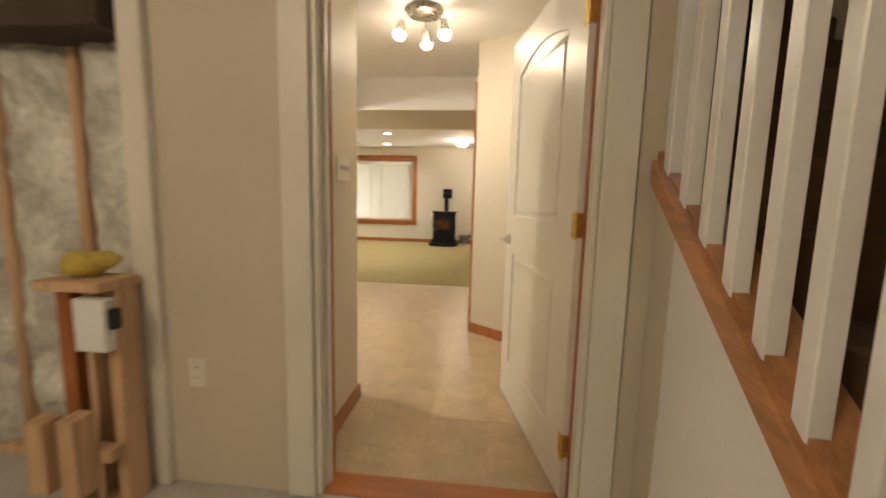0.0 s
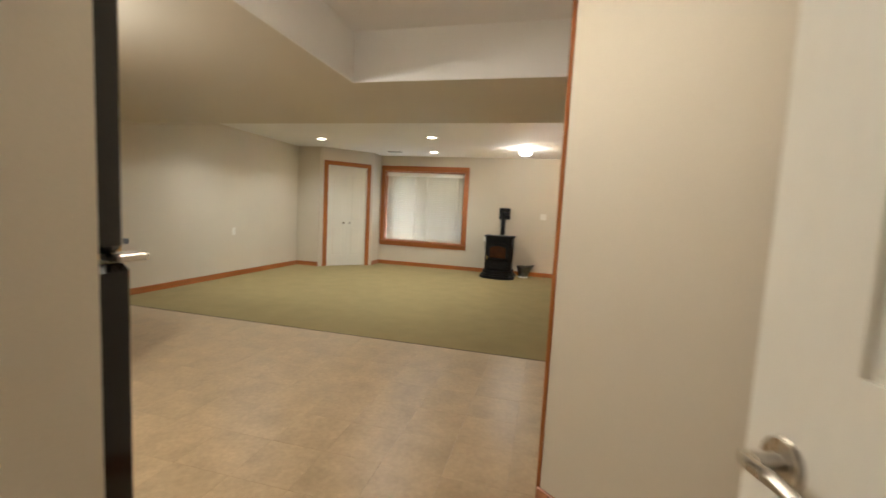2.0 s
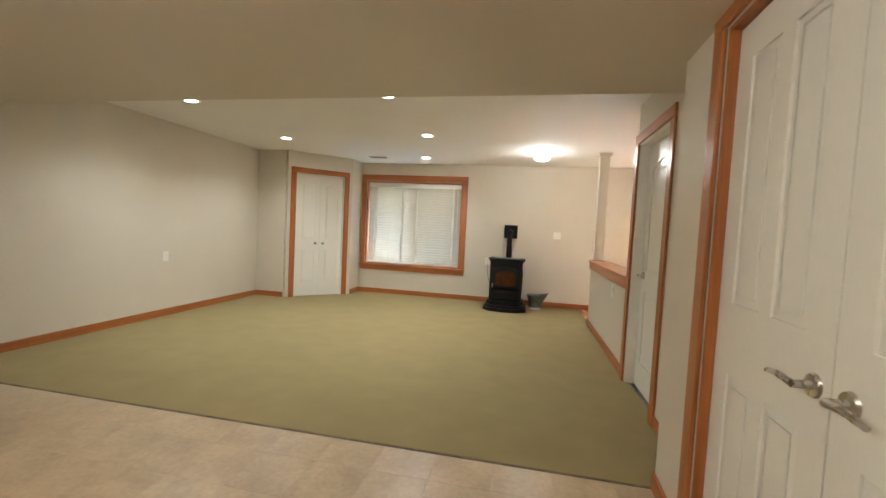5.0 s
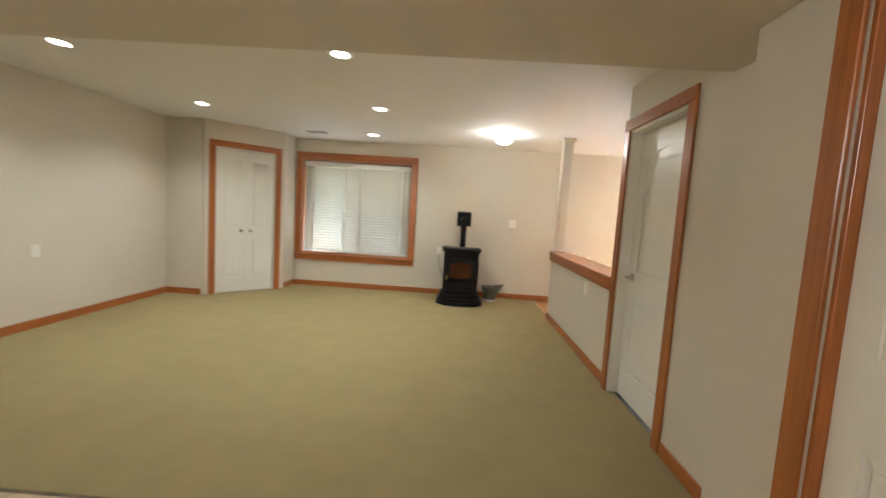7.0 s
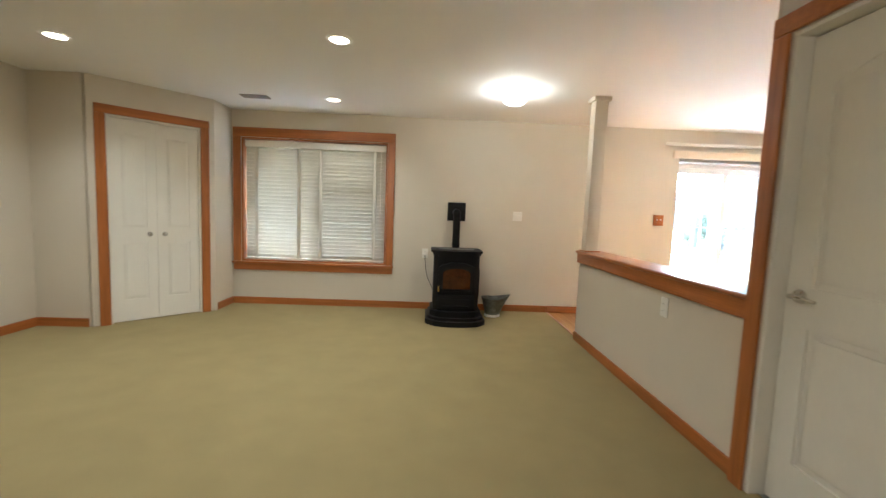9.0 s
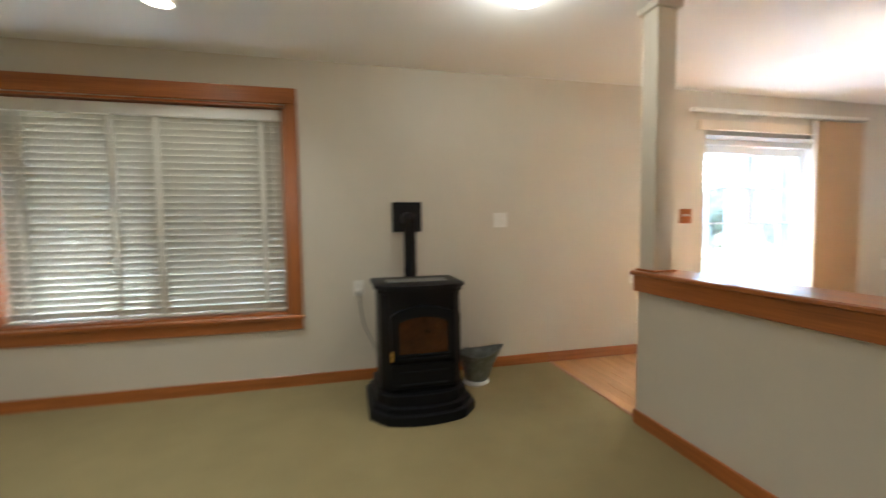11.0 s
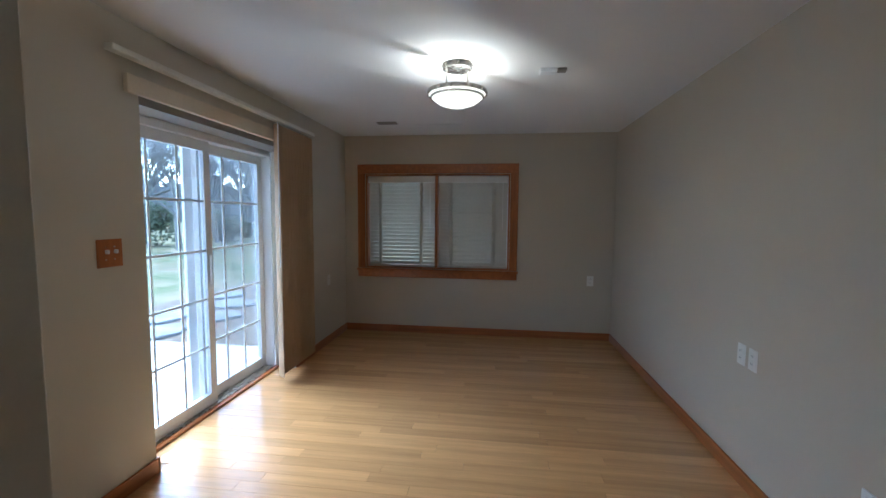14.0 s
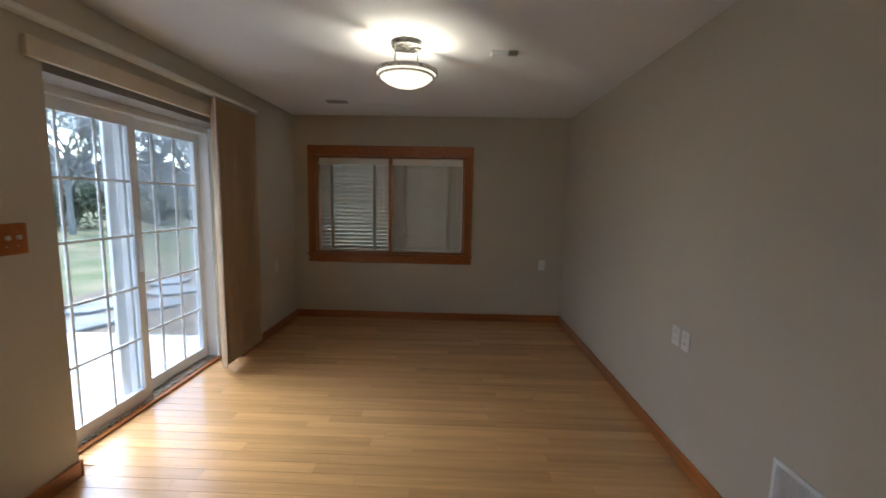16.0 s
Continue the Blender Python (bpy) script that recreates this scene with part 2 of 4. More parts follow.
def outline(bm, pts, z0, z1, m=None):
    lo = [bm.verts.new((m or Matrix()) @ Vector((x, y, z0))) for x, y in pts]
    hi = [bm.verts.new((m or Matrix()) @ Vector((x, y, z1))) for x, y in pts]
    bm.faces.new(lo[::-1])
    bm.faces.new(hi)
    n = len(pts)
    for k in range(n):
        bm.faces.new((lo[k], lo[(k + 1) % n], hi[(k + 1) % n], hi[k]))


def mesh(name, bm, material, smooth=False):
    bmesh.ops.recalc_face_normals(bm, faces=list(bm.faces))
    me = bpy.data.meshes.new(name)
    bm.to_mesh(me)
    bm.free()
    me.materials.append(material)
    if smooth:
        for p in me.polygons:
            p.use_smooth = True
        me.set_sharp_from_angle(angle=radians(40))
    return me


def part(name, bm, material, parent, label="", smooth=False):
    ob = new(name, mesh(name, bm, material, smooth))
    ob.parent = parent
    return tagged(ob, label)


def thing(name, m, label, category, group="", kind=""):
    ob = new(name)
    ob.empty_display_size = 0.1
    ob.matrix_world = m
    return tagged(ob, label, category, group, kind)


def solid(name, bm, material, label="", category="", kind="structure", smooth=False):
    return tagged(new(name, mesh(name, bm, material, smooth)), label, category, "", kind)


def bx(*a, r=0.0, m=None):
    bm = bmesh.new()
    box(bm, *a, m=m)
    if r:
        soften(bm, r)
    return bm


def wall(name, axis, p0, p1, a0, a1, z0, z1, holes=(), material=None, label="beige painted drywall wall"):
    """A wall p0..p1 thick that runs a0..a1 along the other axis, with holes (a0, a1, z0, z1) right through."""
    cuts = sorted({a0, a1, *[h[0] for h in holes], *[h[1] for h in holes]})
    bm = bmesh.new()
    for c0, c1 in zip(cuts, cuts[1:]):
        spans = [(z0, z1)]
        for h in holes:
            if h[0] <= c0 and h[1] >= c1:
                spans = [s for lo, hi in spans for s in ((lo, min(hi, h[2])), (max(lo, h[3]), hi)) if s[1] - s[0] > 1e-4]
        for lo, hi in spans:
            box(bm, *((p0, p1, c0, c1) if axis == "x" else (c0, c1, p0, p1)), lo, hi)
    return solid(name, bm, material or PAINT, label, "wall")
MESH = bpy.data.materials.new("insect_mesh")
MESH.use_nodes = True
mn = MESH.node_tree
mb = mn.nodes["Principled BSDF"]
mb.inputs["Base Color"].default_value = (0.30, 0.32, 0.35, 1)
mb.inputs["Roughness"].default_value = 0.7
mt = mn.nodes.new("ShaderNodeBsdfTransparent")
mm = mn.nodes.new("ShaderNodeMixShader")
mm.inputs[0].default_value = 0.3
mn.links.new(mt.outputs[0], mm.inputs[1])
mn.links.new(mb.outputs[0], mm.inputs[2])
mn.links.new(mm.outputs[0], mn.nodes["Material Output"].inputs[0])


# ---- structure ----
CEIL_Z, SOFFIT, HALL_Z, TOP = 2.385, 2.10, 2.44, 2.56
FAR, LEFT, R2X, R2Y = 9.68, -4.625, 5.17, 6.50
wall("wall_far", "y", FAR, FAR + 0.20, -4.85, 5.37, 0, TOP, [(-3.215, -1.435, 0.54, 2.06), (2.245, 3.84, 0, 2.06)])
wall("wall_left", "x", LEFT - 0.15, LEFT, 3.25, FAR, 0, TOP)
wall("wall_kitchen", "x", -4.81, -3.15, 0.99, 3.40, 0, TOP)
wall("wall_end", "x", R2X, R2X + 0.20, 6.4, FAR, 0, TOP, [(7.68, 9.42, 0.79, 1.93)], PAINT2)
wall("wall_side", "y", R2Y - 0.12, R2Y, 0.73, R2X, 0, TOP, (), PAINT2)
wall("wall_corridor", "x", 0.61, 0.73, 4.68, 6.33, 0, TOP, [(5.475, 6.26, 0, 2.045)])
wall("wall_jog", "y", 4.56, 4.68, 0.531, 0.73, 0, TOP)
TURN = pose(0.36, 2.853, 0, 0, 0, -1.6) @ pose(-0.36, -2.853, 0)
wall("wall_double_door", "x", 0.36, 0.48, 2.853, 4.678, 0, TOP, [(2.945, 4.225, 0, 2.045)]).matrix_world = TURN
wall("pony_wall", "x", 0.63, 0.81, 6.33, 8.55, 0, 0.86, label="low beige painted half wall")
wall("wall_hall_left", "x", -0.30, -0.235, 0.87, 1.525, 0, TOP)
wall("wall_hall_right", "x", 1.0, 1.12, 0.871, 2.40, 0, 3.45)
# unseen wall added above the stairs to keep sky light out
wall("wall_stair_front", "y", 0.86, 0.95, 1.12, 2.09, 2.45, 3.45)
# unseen walls and ceiling added behind the doors against leaking sky light
wall("wall_back_right", "x", R2X, R2X + 0.2, 2.4, 6.4, 0, TOP)
wall("wall_back_near", "y", 2.3, 2.4, 2.2, R2X + 0.2, 0, TOP)
solid("ceiling_back", bx(0.62, 5.37, 2.3, 5.12, 2.47, TOP), CEIL, "white painted ceiling", "ceiling")
wall("wall_entry", "y", 0.75, 0.87, -0.75, 1.14, 0, TOP, [(-0.145, 0.85, 0, 2.05)], label="cream painted drywall wall with a door opening")
wall("wall_kitchen_back", "y", 0.985, 1.09, -3.2, -0.33, 0, TOP)
# slanting wall beside the hall door
bm = bmesh.new()
outline(bm, [(0.36, 2.853), (1.0, 2.36), (1.12, 2.40), (0.48, 2.97)], 0, TOP)
solid("wall_slanted", bm, PAINT, "beige painted drywall wall at a slant", "wall")
# corner closet
bm = bmesh.new()
box(bm, LEFT, -4.13, 8.50, 8.60, 0, TOP)
solid("wall_closet_left", bm, PAINT, "beige painted drywall closet side", "wall")
bm = bmesh.new()
box(bm, -3.43, -3.33, 9.27, FAR, 0, TOP)
solid("wall_closet_right", bm, PAINT, "beige painted drywall closet side", "wall")
DIAG = Matrix.Translation((-4.10, 8.50, 0)) @ Matrix.Rotation(radians(45), 4, "Z")
bm = bmesh.new()
box(bm, 0.0, 0.14, 0.0, 0.10, 0, TOP, DIAG)
box(bm, 0.945, 1.089, 0.0, 0.10, 0, TOP, DIAG)
box(bm, 0.14, 0.945, 0.0, 0.10, 2.045, TOP, DIAG)
solid("wall_closet_front", bm, PAINT, "beige painted drywall closet front at a slant", "wall")
# near-black block behind the closed closet doors, shade put into its colour
for name, b in (("closet_back", (-4.0, -3.7, 9.3, 9.6, 0, 2.3)),):
    solid(name, bx(*b), DARK, "near-black block for the shade inside the closet", "wall")

# ceilings
solid("ceiling_main", bx(-4.81, 5.37, 5.12, FAR, CEIL_Z, TOP), CEIL, "white painted ceiling", "ceiling")
bm = bmesh.new()
box(bm, -4.81, 0.72, 3.84, 5.12, SOFFIT, TOP - 0.01)
box(bm, -2.67, -1.085, 0.99, 3.84, SOFFIT, TOP - 0.01)
box(bm, -4.81, -2.67, 3.13, 3.84, SOFFIT, TOP - 0.01)
solid("ceiling_soffit", bm, PAINT, "beige painted dropped soffit", "ceiling")
bm = bmesh.new()
box(bm, -1.085, 1.0, 0.87, 3.84, HALL_Z, TOP - 0.02)
box(bm, -3.15, -2.67, 0.99, 3.13, HALL_Z, TOP - 0.02)
solid("ceiling_hall", bm, CEIL, "white painted raised ceiling", "ceiling")
# white painted sides of the raised ceiling
bm = bmesh.new()
box(bm, -1.083, 0.36, 3.828, 3.838, SOFFIT, HALL_Z)
box(bm, -1.083, -1.073, 1.56, 3.828, SOFFIT, HALL_Z)
solid("trim_tray", bm, CEIL, "white painted tray ceiling side", "ceiling")
solid("ceiling_foyer", bx(-3.2, 2.3, -3.2, 0.80, HALL_Z + 0.1, TOP + 0.1), CEIL, "white painted ceiling", "ceiling")

# floors
solid("floor_carpet", bx(-4.66, 0.664, 4.69, FAR, -0.05, 0.004), CARPET, "olive tan cut-pile carpet", "floor")
solid("floor_slab", bx(-4.9, 5.4, 0.9, 9.95, -0.2, -0.055), CONC, "concrete slab under the floors", "floor")
solid("floor_foyer", bx(-3.2, 2.3, -3.2, 0.87, -0.05, -0.004), CONC, "bare concrete floor", "floor")
solid("threshold", bx(-0.145, 0.85, 0.76, 0.885, -0.02, 0.008, r=0.003), TX, "stained wooden door threshold", "threshold")
# the carpet edge's thin shadow, laid as a brown strip
solid("carpet_edge", bx(-4.66, 0.39, 4.672, 4.69, -0.01, 0.003, r=0.002), SOIL, "brown strip for the thin shadow at the carpet edge", "trim")
solid("floor_transition", bx(0.655, 0.68, 8.56, FAR - 0.015, -0.01, 0.007, r=0.002), TY, "wooden transition strip", "trim")


def board(name, x0, x1, y0, y1, z0, z1, material, label, r=0.004):
    return solid(name, bx(x0, x1, y0, y1, z0, z1, r=r), material, label, "trim")


BL = "stained wooden baseboard"
H, D = 0.088, 0.014
for x0, x1, y0, y1, mt in [
    (LEFT, LEFT + D, 3.40, 8.50, TY), (LEFT + D, -4.135, 8.50 - D, 8.50, TX), (-3.33, -3.33 + D, 9.31, FAR - D, TY), (-3.33, 0.655, FAR - D, FAR, TX), (0.655, 2.245, FAR - D, FAR, TX),
    (2.245, 2.259, FAR - D, FAR + 0.18, TY), (3.84, R2X - D, FAR - D, FAR, TX), (R2X - D, R2X, R2Y, FAR, TY), (0.82, R2X - D, R2Y, R2Y + D, TX),
    (0.616, 0.63, 6.355, 8.55 + D, TY), (0.63, 0.81, 8.55, 8.55 + D, TX), (0.81, 0.824, R2Y + D, 8.55 + D, TY), (0.596, 0.61, 4.694, 5.385, TY), (0.412, 0.596, 4.68, 4.694, TX),
    (-0.235, -0.221, 0.96, 1.525, TY), (-0.30, -0.221, 1.525, 1.539, TX), (0.986, 1.0, 0.90, 2.36, TY),
]:
    board("baseboard", x0, x1, y0, y1, 0, H, mt, BL)
solid("baseboard", bx(0.346, 0.36, 4.315, 4.69, 0, H, r=0.004), TY, BL, "trim").matrix_world = TURN
sl = Matrix.Translation((0.36, 2.853, 0)) @ Matrix.Rotation(math.atan2(-0.493, 0.64), 4, "Z")
solid("baseboard", bx(-0.012, 0.80, -D, 0, 0, H, r=0.004, m=sl), TX, BL, "trim")

# pony wall cap and post
cap = thing("wall_cap", pose(0, 0, 0), "stained wooden cap on the half wall with a fascia board", "trim", kind="structure")
part("cap_board", bx(0.592, 0.865, 6.335, 8.58, 0.885, 0.91, r=0.006), TY, cap)
part("fascia_near", bx(0.606, 0.628, 6.335, 8.565, 0.792, 0.885, r=0.003), TY, cap)
part("fascia_back", bx(0.812, 0.835, 6.51, 8.565, 0.785, 0.885, r=0.003), TY, cap)
part("fascia_end", bx(0.628, 0.812, 8.551, 8.565, 0.792, 0.885, r=0.003), TX, cap)
post = thing("post", pose(0, 0, 0), "cream painted square post standing on the half wall", "post", kind="structure")
part("shaft", bx(0.638, 0.762, 8.44, 8.555, 0.91, CEIL_Z, r=0.004), PAINT, post)
part("collar", bx(0.618, 0.784, 8.418, 8.577, 2.345, 2.385, r=0.004), PAINT, post)
part("foot_trim", bx(0.624, 0.778, 8.424, 8.571, 0.91, 0.922, r=0.003), TX, post)


# ---- doors ----
def leaf(w, h, panels, t=0.036):
    """A panelled door leaf, 0..w wide along x, its faces at y = 0 and y = t."""
    bm = bmesh.new()
    e = 0.008
    box(bm, 0.01, w - 0.01, e, t - e, 0.01, h - 0.01)
    cols = sorted({(p[0], p[1]) for p in panels})
    edge = 0
    for c0, c1 in cols:
        box(bm, edge, c0, 0, t, 0, h)
        edge = c1
        rows = sorted([p for p in panels if (p[0], p[1]) == (c0, c1)], key=lambda p: p[2])
        lo = 0
        for _, _, z0, z1, arch in rows:
            box(bm, c0, c1, 0, t, lo, z0)
            lo = z1
            n = 10
            if arch:
                pts = [(c0 + (c1 - c0) * k / n, z1 + arch * math.sin(math.pi * k / n)) for k in range(n + 1)] + [(c1, z1 + arch + 0.01), (c0, z1 + arch + 0.01)]
                outline(bm, pts, 0, t, Matrix(((1, 0, 0, 0), (0, 0, 1, 0), (0, 1, 0, 0), (0, 0, 0, 1))))
                lo = z1 + arch + 0.01
            box(bm, c0 + 0.035, c1 - 0.035, 0.002, t - 0.002, z0 + 0.035, z1 - 0.035)
            # sloping edge of the raised field
            for s, o in ((0.0035, -1), (t - 0.0035, 1)):
                q = [bm.verts.new((x, s, z)) for x, z in ((c0 + 0.028, z0 + 0.028), (c1 - 0.028, z0 + 0.028), (c1 - 0.028, z1 - 0.028), (c0 + 0.028, z1 - 0.028))]
                w2 = [bm.verts.new((x, e if o < 0 else t - e, z)) for x, z in ((c0 + 0.006, z0 + 0.006), (c1 - 0.006, z0 + 0.006), (c1 - 0.006, z1 - 0.006), (c0 + 0.006, z1 - 0.006))]
                for k in range(4):
                    bm.faces.new((q[k], q[(k + 1) % 4], w2[(k + 1) % 4], w2[k]))
        box(bm, c0, c1, 0, t, lo, h)
    box(bm, edge, w, 0, t, 0, h)
    return bm


def lever(bm, x, z, side, t=0.036, both=True):
    """A rose and a lever that points to side along x."""
    for s in ((-1, 1) if both else (-1,)):
        y = 0 if s < 0 else t
        rod(bm, (x, y, z), (x, y + s * 0.008, z), 0.031, 0.028, 20)
        rod(bm, (x, y + s * 0.006, z), (x, y + s * 0.05, z), 0.011, n=12)
        rod(bm, (x, y + s * 0.048, z), (x + side * 0.055, y + s * 0.052, z + 0.006), 0.0095, n=10)
        rod(bm, (x + side * 0.052, y + s * 0.052, z + 0.006), (x + side * 0.115, y + s * 0.046, z - 0.004), 0.009, 0.007, 10)


def casing(parent, w, h, mh, mv, y=0.0, cw=0.088, th=0.018, skip=()):
    """Flat casing round an opening 0..w wide and h high, proud of the wall face at y towards -y."""
    if "l" not in skip:
        part("casing_side", bx(-cw, -0.004, y - th, y - 0.001, 0, h + 0.004, r=0.004), mv, parent)
    if "r" not in skip:
        part("casing_side", bx(w + 0.004, w + cw, y - th, y - 0.001, 0, h + 0.004, r=0.004), mv, parent)
    part("casing_head", bx(-cw, w + cw, y - th - 0.002, y - 0.001, h + 0.004, h + cw, r=0.004), mh, parent)


def jambs(parent, w, h, d, material, t=0.018):
    part("jamb", bx(0.0005, t, 0.001, d, 0, h, r=0.002), material, parent)
    part("jamb", bx(w - t, w - 0.0005, 0.001, d, 0, h, r=0.002), material, parent)
    part("head_jamb", bx(t, w - t, 0.001, d, h - t, h - 0.0005, r=0.002), material, parent)


# hall door, standing open
d1 = thing("door_1", pose(-0.145, 0.75, 0), "white two-panel door standing open in a cream frame", "door", kind="structure")
casing(d1, 0.995, 2.05, WHITE, WHITE, cw=0.112)
jambs(d1, 0.995, 2.05, 0.119, WHITE)
part("casing_side", bx(-0.085, 0.0, 0.121, 0.137, 0.0, 2.054, r=0.003), TZ, d1, "stained wooden casing")
part("casing_side", bx(0.999, 1.08, 0.121, 0.137, 0.0, 2.054, r=0.003), TZ, d1, "stained wooden casing")
part("casing_head", bx(-0.085, 1.08, 0.121, 0.139, 2.054, 2.135, r=0.003), TX, d1, "stained wooden casing")
part("door_stop", bx(0.0185, 0.03, 0.05, 0.083, 0, 2.03), WHITE, d1)
part("jamb_edge", bx(0.0005, 0.0215, 0.1195, 0.139, 0, 2.05, r=0.002), TZ, d1, "stained wooden jamb edge")
part("jamb_lining", bx(0.9735, 0.9765, 0.07, 0.119, 0, 2.03), TZ, d1, "stained wooden jamb lining")
part("strike_plate", bx(0.018, 0.0205, 0.088, 0.112, 0.90, 0.96, r=0.001), NICKEL, d1)
a1 = math.degrees(math.atan2(1.784 - 0.858, 0.632 - 0.838))
lf = part("door_leaf", leaf(0.945, 2.02, [(0.175, 0.805, 0.23, 0.862, 0), (0.175, 0.805, 1.078, 1.82, 0.06)]), WHITE, d1)
lf.matrix_local = pose(0.983, 0.108, 0.012, 0, 0, a1)
bm = bmesh.new()
lever(bm, 0.88, 0.94, -1)
part("handle", bm, NICKEL, lf, "brushed nickel lever handle", True)
for z in (0.22, 1.08, 1.82):
    bm = bmesh.new()
    rod(bm, (-0.004, 0.040, z - 0.05), (-0.004, 0.040, z + 0.05), 0.007, n=10)
    box(bm, -0.004, 0.034, 0.0362, 0.0385, z - 0.045, z + 0.045)
    box(bm, -0.0025, -0.0005, 0.002, 0.036, z - 0.045, z + 0.045)
    part("hinge", bm, BRASS, lf, "brass butt hinge")

# double doors
d2 = thing("door_2", TURN @ pose(0.36, 4.225, 0, 0, 0, -90), "pair of white four-panel doors in a stained wooden frame", "door", kind="structure")
casing(d2, 1.28, 2.045, TY, TZ)
jambs(d2, 1.28, 2.045, 0.118, TZ)
for k in (0, 1):
    w = 0.617
    pn = [(0.10, 0.275, 0.22, 0.78, 0), (0.342, 0.517, 0.22, 0.78, 0), (0.10, 0.275, 1.03, 1.88, 0), (0.342, 0.517, 1.03, 1.88, 0)]
    lf = part("door_leaf", leaf(w, 2.01, pn), WHITE, d2)
    lf.matrix_local = pose(0.02 + k * 0.623, 0.035, 0.012)
    bm = bmesh.new()
    lever(bm, 0.56 if k == 0 else 0.057, 0.905, -1 if k == 0 else 1, both=False)
    part("handle", bm, NICKEL, lf, "brushed nickel lever handle", True)
# room door
d3 = thing("door_3", pose(0.61, 6.26, 0, 0, 0, -90), "closed white two-panel door in a stained wooden casing", "door", kind="structure")
casing(d3, 0.785, 2.045, TY, TZ)
jambs(d3, 0.785, 2.045, 0.118, WHITE)
lf = part("door_leaf", leaf(0.745, 2.01, [(0.115, 0.63, 0.21, 0.80, 0), (0.115, 0.63, 0.97, 1.80, 0.06)]), WHITE, d3)
lf.matrix_local = pose(0.02, 0.078, 0.012)
bm = bmesh.new()
lever(bm, 0.065, 0.93, 1, both=False)
part("handle", bm, NICKEL, lf, "brushed nickel lever handle", True)
# closet doors
d4 = thing("door_4", DIAG @ pose(0.14, 0, 0), "pair of narrow white closet doors in a stained wooden casing", "door", kind="structure")
casing(d4, 0.805, 2.045, TX, TZ)
jambs(d4, 0.805, 2.045, 0.098, WHITE)
for k in (0, 1):
    lf = part("door_leaf", leaf(0.382, 2.015, [(0.085, 0.297, 0.22, 0.80, 0), (0.085, 0.297, 0.95, 1.88, 0)]), WHITE, d4)
    lf.matrix_local = pose(0.0195 + k * 0.384, 0.022, 0.010)
    bm = bmesh.new()
    x = 0.318 if k == 0 else 0.064
    rod(bm, (x, 0, 0.885), (x, -0.022, 0.885), 0.008, n=10)
    bmesh.ops.create_uvsphere(bm, u_segments=14, v_segments=10, radius=0.02, matrix=pose(x, -0.034, 0.885))
    rod(bm, (x, 0, 0.885), (x, -0.005, 0.885), 0.024, 0.02, 16)
    part("knob", bm, NICKEL, lf, "brushed nickel knob", True)


# ---- windows ----
def blind(name, m, w, h, tilt, label, tapes, headrail=0.08):
    b = thing(name, m, label, "window blind")
    part("headrail", bx(0, w, -0.03, 0.03, h - headrail, h, r=0.004), WHITE, b)
    n = int((h - 0.105) / 0.046) + 1
    bm = bmesh.new()
    c = 0.0265
    prof = [(-c, 0.0), (-c * 0.5, 0.0022), (0, 0.003), (c * 0.5, 0.0022), (c, 0.0)]
    lo = [bm.verts.new((0.006, y, z - 0.0013)) for y, z in prof] + [bm.verts.new((w - 0.006, y, z - 0.0013)) for y, z in prof]
    hi = [bm.verts.new((0.006, y, z + 0.0013)) for y, z in prof] + [bm.verts.new((w - 0.006, y, z + 0.0013)) for y, z in prof]
    for k in range(4):
        bm.faces.new((lo[k], lo[k + 5], lo[k + 6], lo[k + 1]))
        bm.faces.new((hi[k], hi[k + 1], hi[k + 6], hi[k + 5]))
    for k in (0, 4):
        bm.faces.new((lo[k], hi[k], hi[k + 5], lo[k + 5]))
    me = mesh("slat", bm, SLAT, True)
    for k in range(n):
        s = new("slat", me)
        s.parent = b
        s.matrix_local = pose(random.uniform(-0.002, 0.002), 0, 0.045 + 0.046 * k, tilt + random.uniform(-0.8, 0.8), random.uniform(-0.05, 0.05), 0)
    part("bottom_rail", bx(0.004, w - 0.004, -0.022, 0.022, 0.0, 0.018, r=0.004), SLAT, b)
    for x in tapes:
        for y in (-0.031, 0.029):
            part("ladder_tape", bx(x - 0.016, x + 0.016, y, y + 0.0015, 0.012, h - headrail), SLAT, b)
    bm = bmesh.new()
    rod(bm, (w - 0.06, -0.036, h - 0.06), (w - 0.058, -0.036, h * 0.42), 0.0025, n=6)
    part("wand", bm, WHITE, b)
    return b


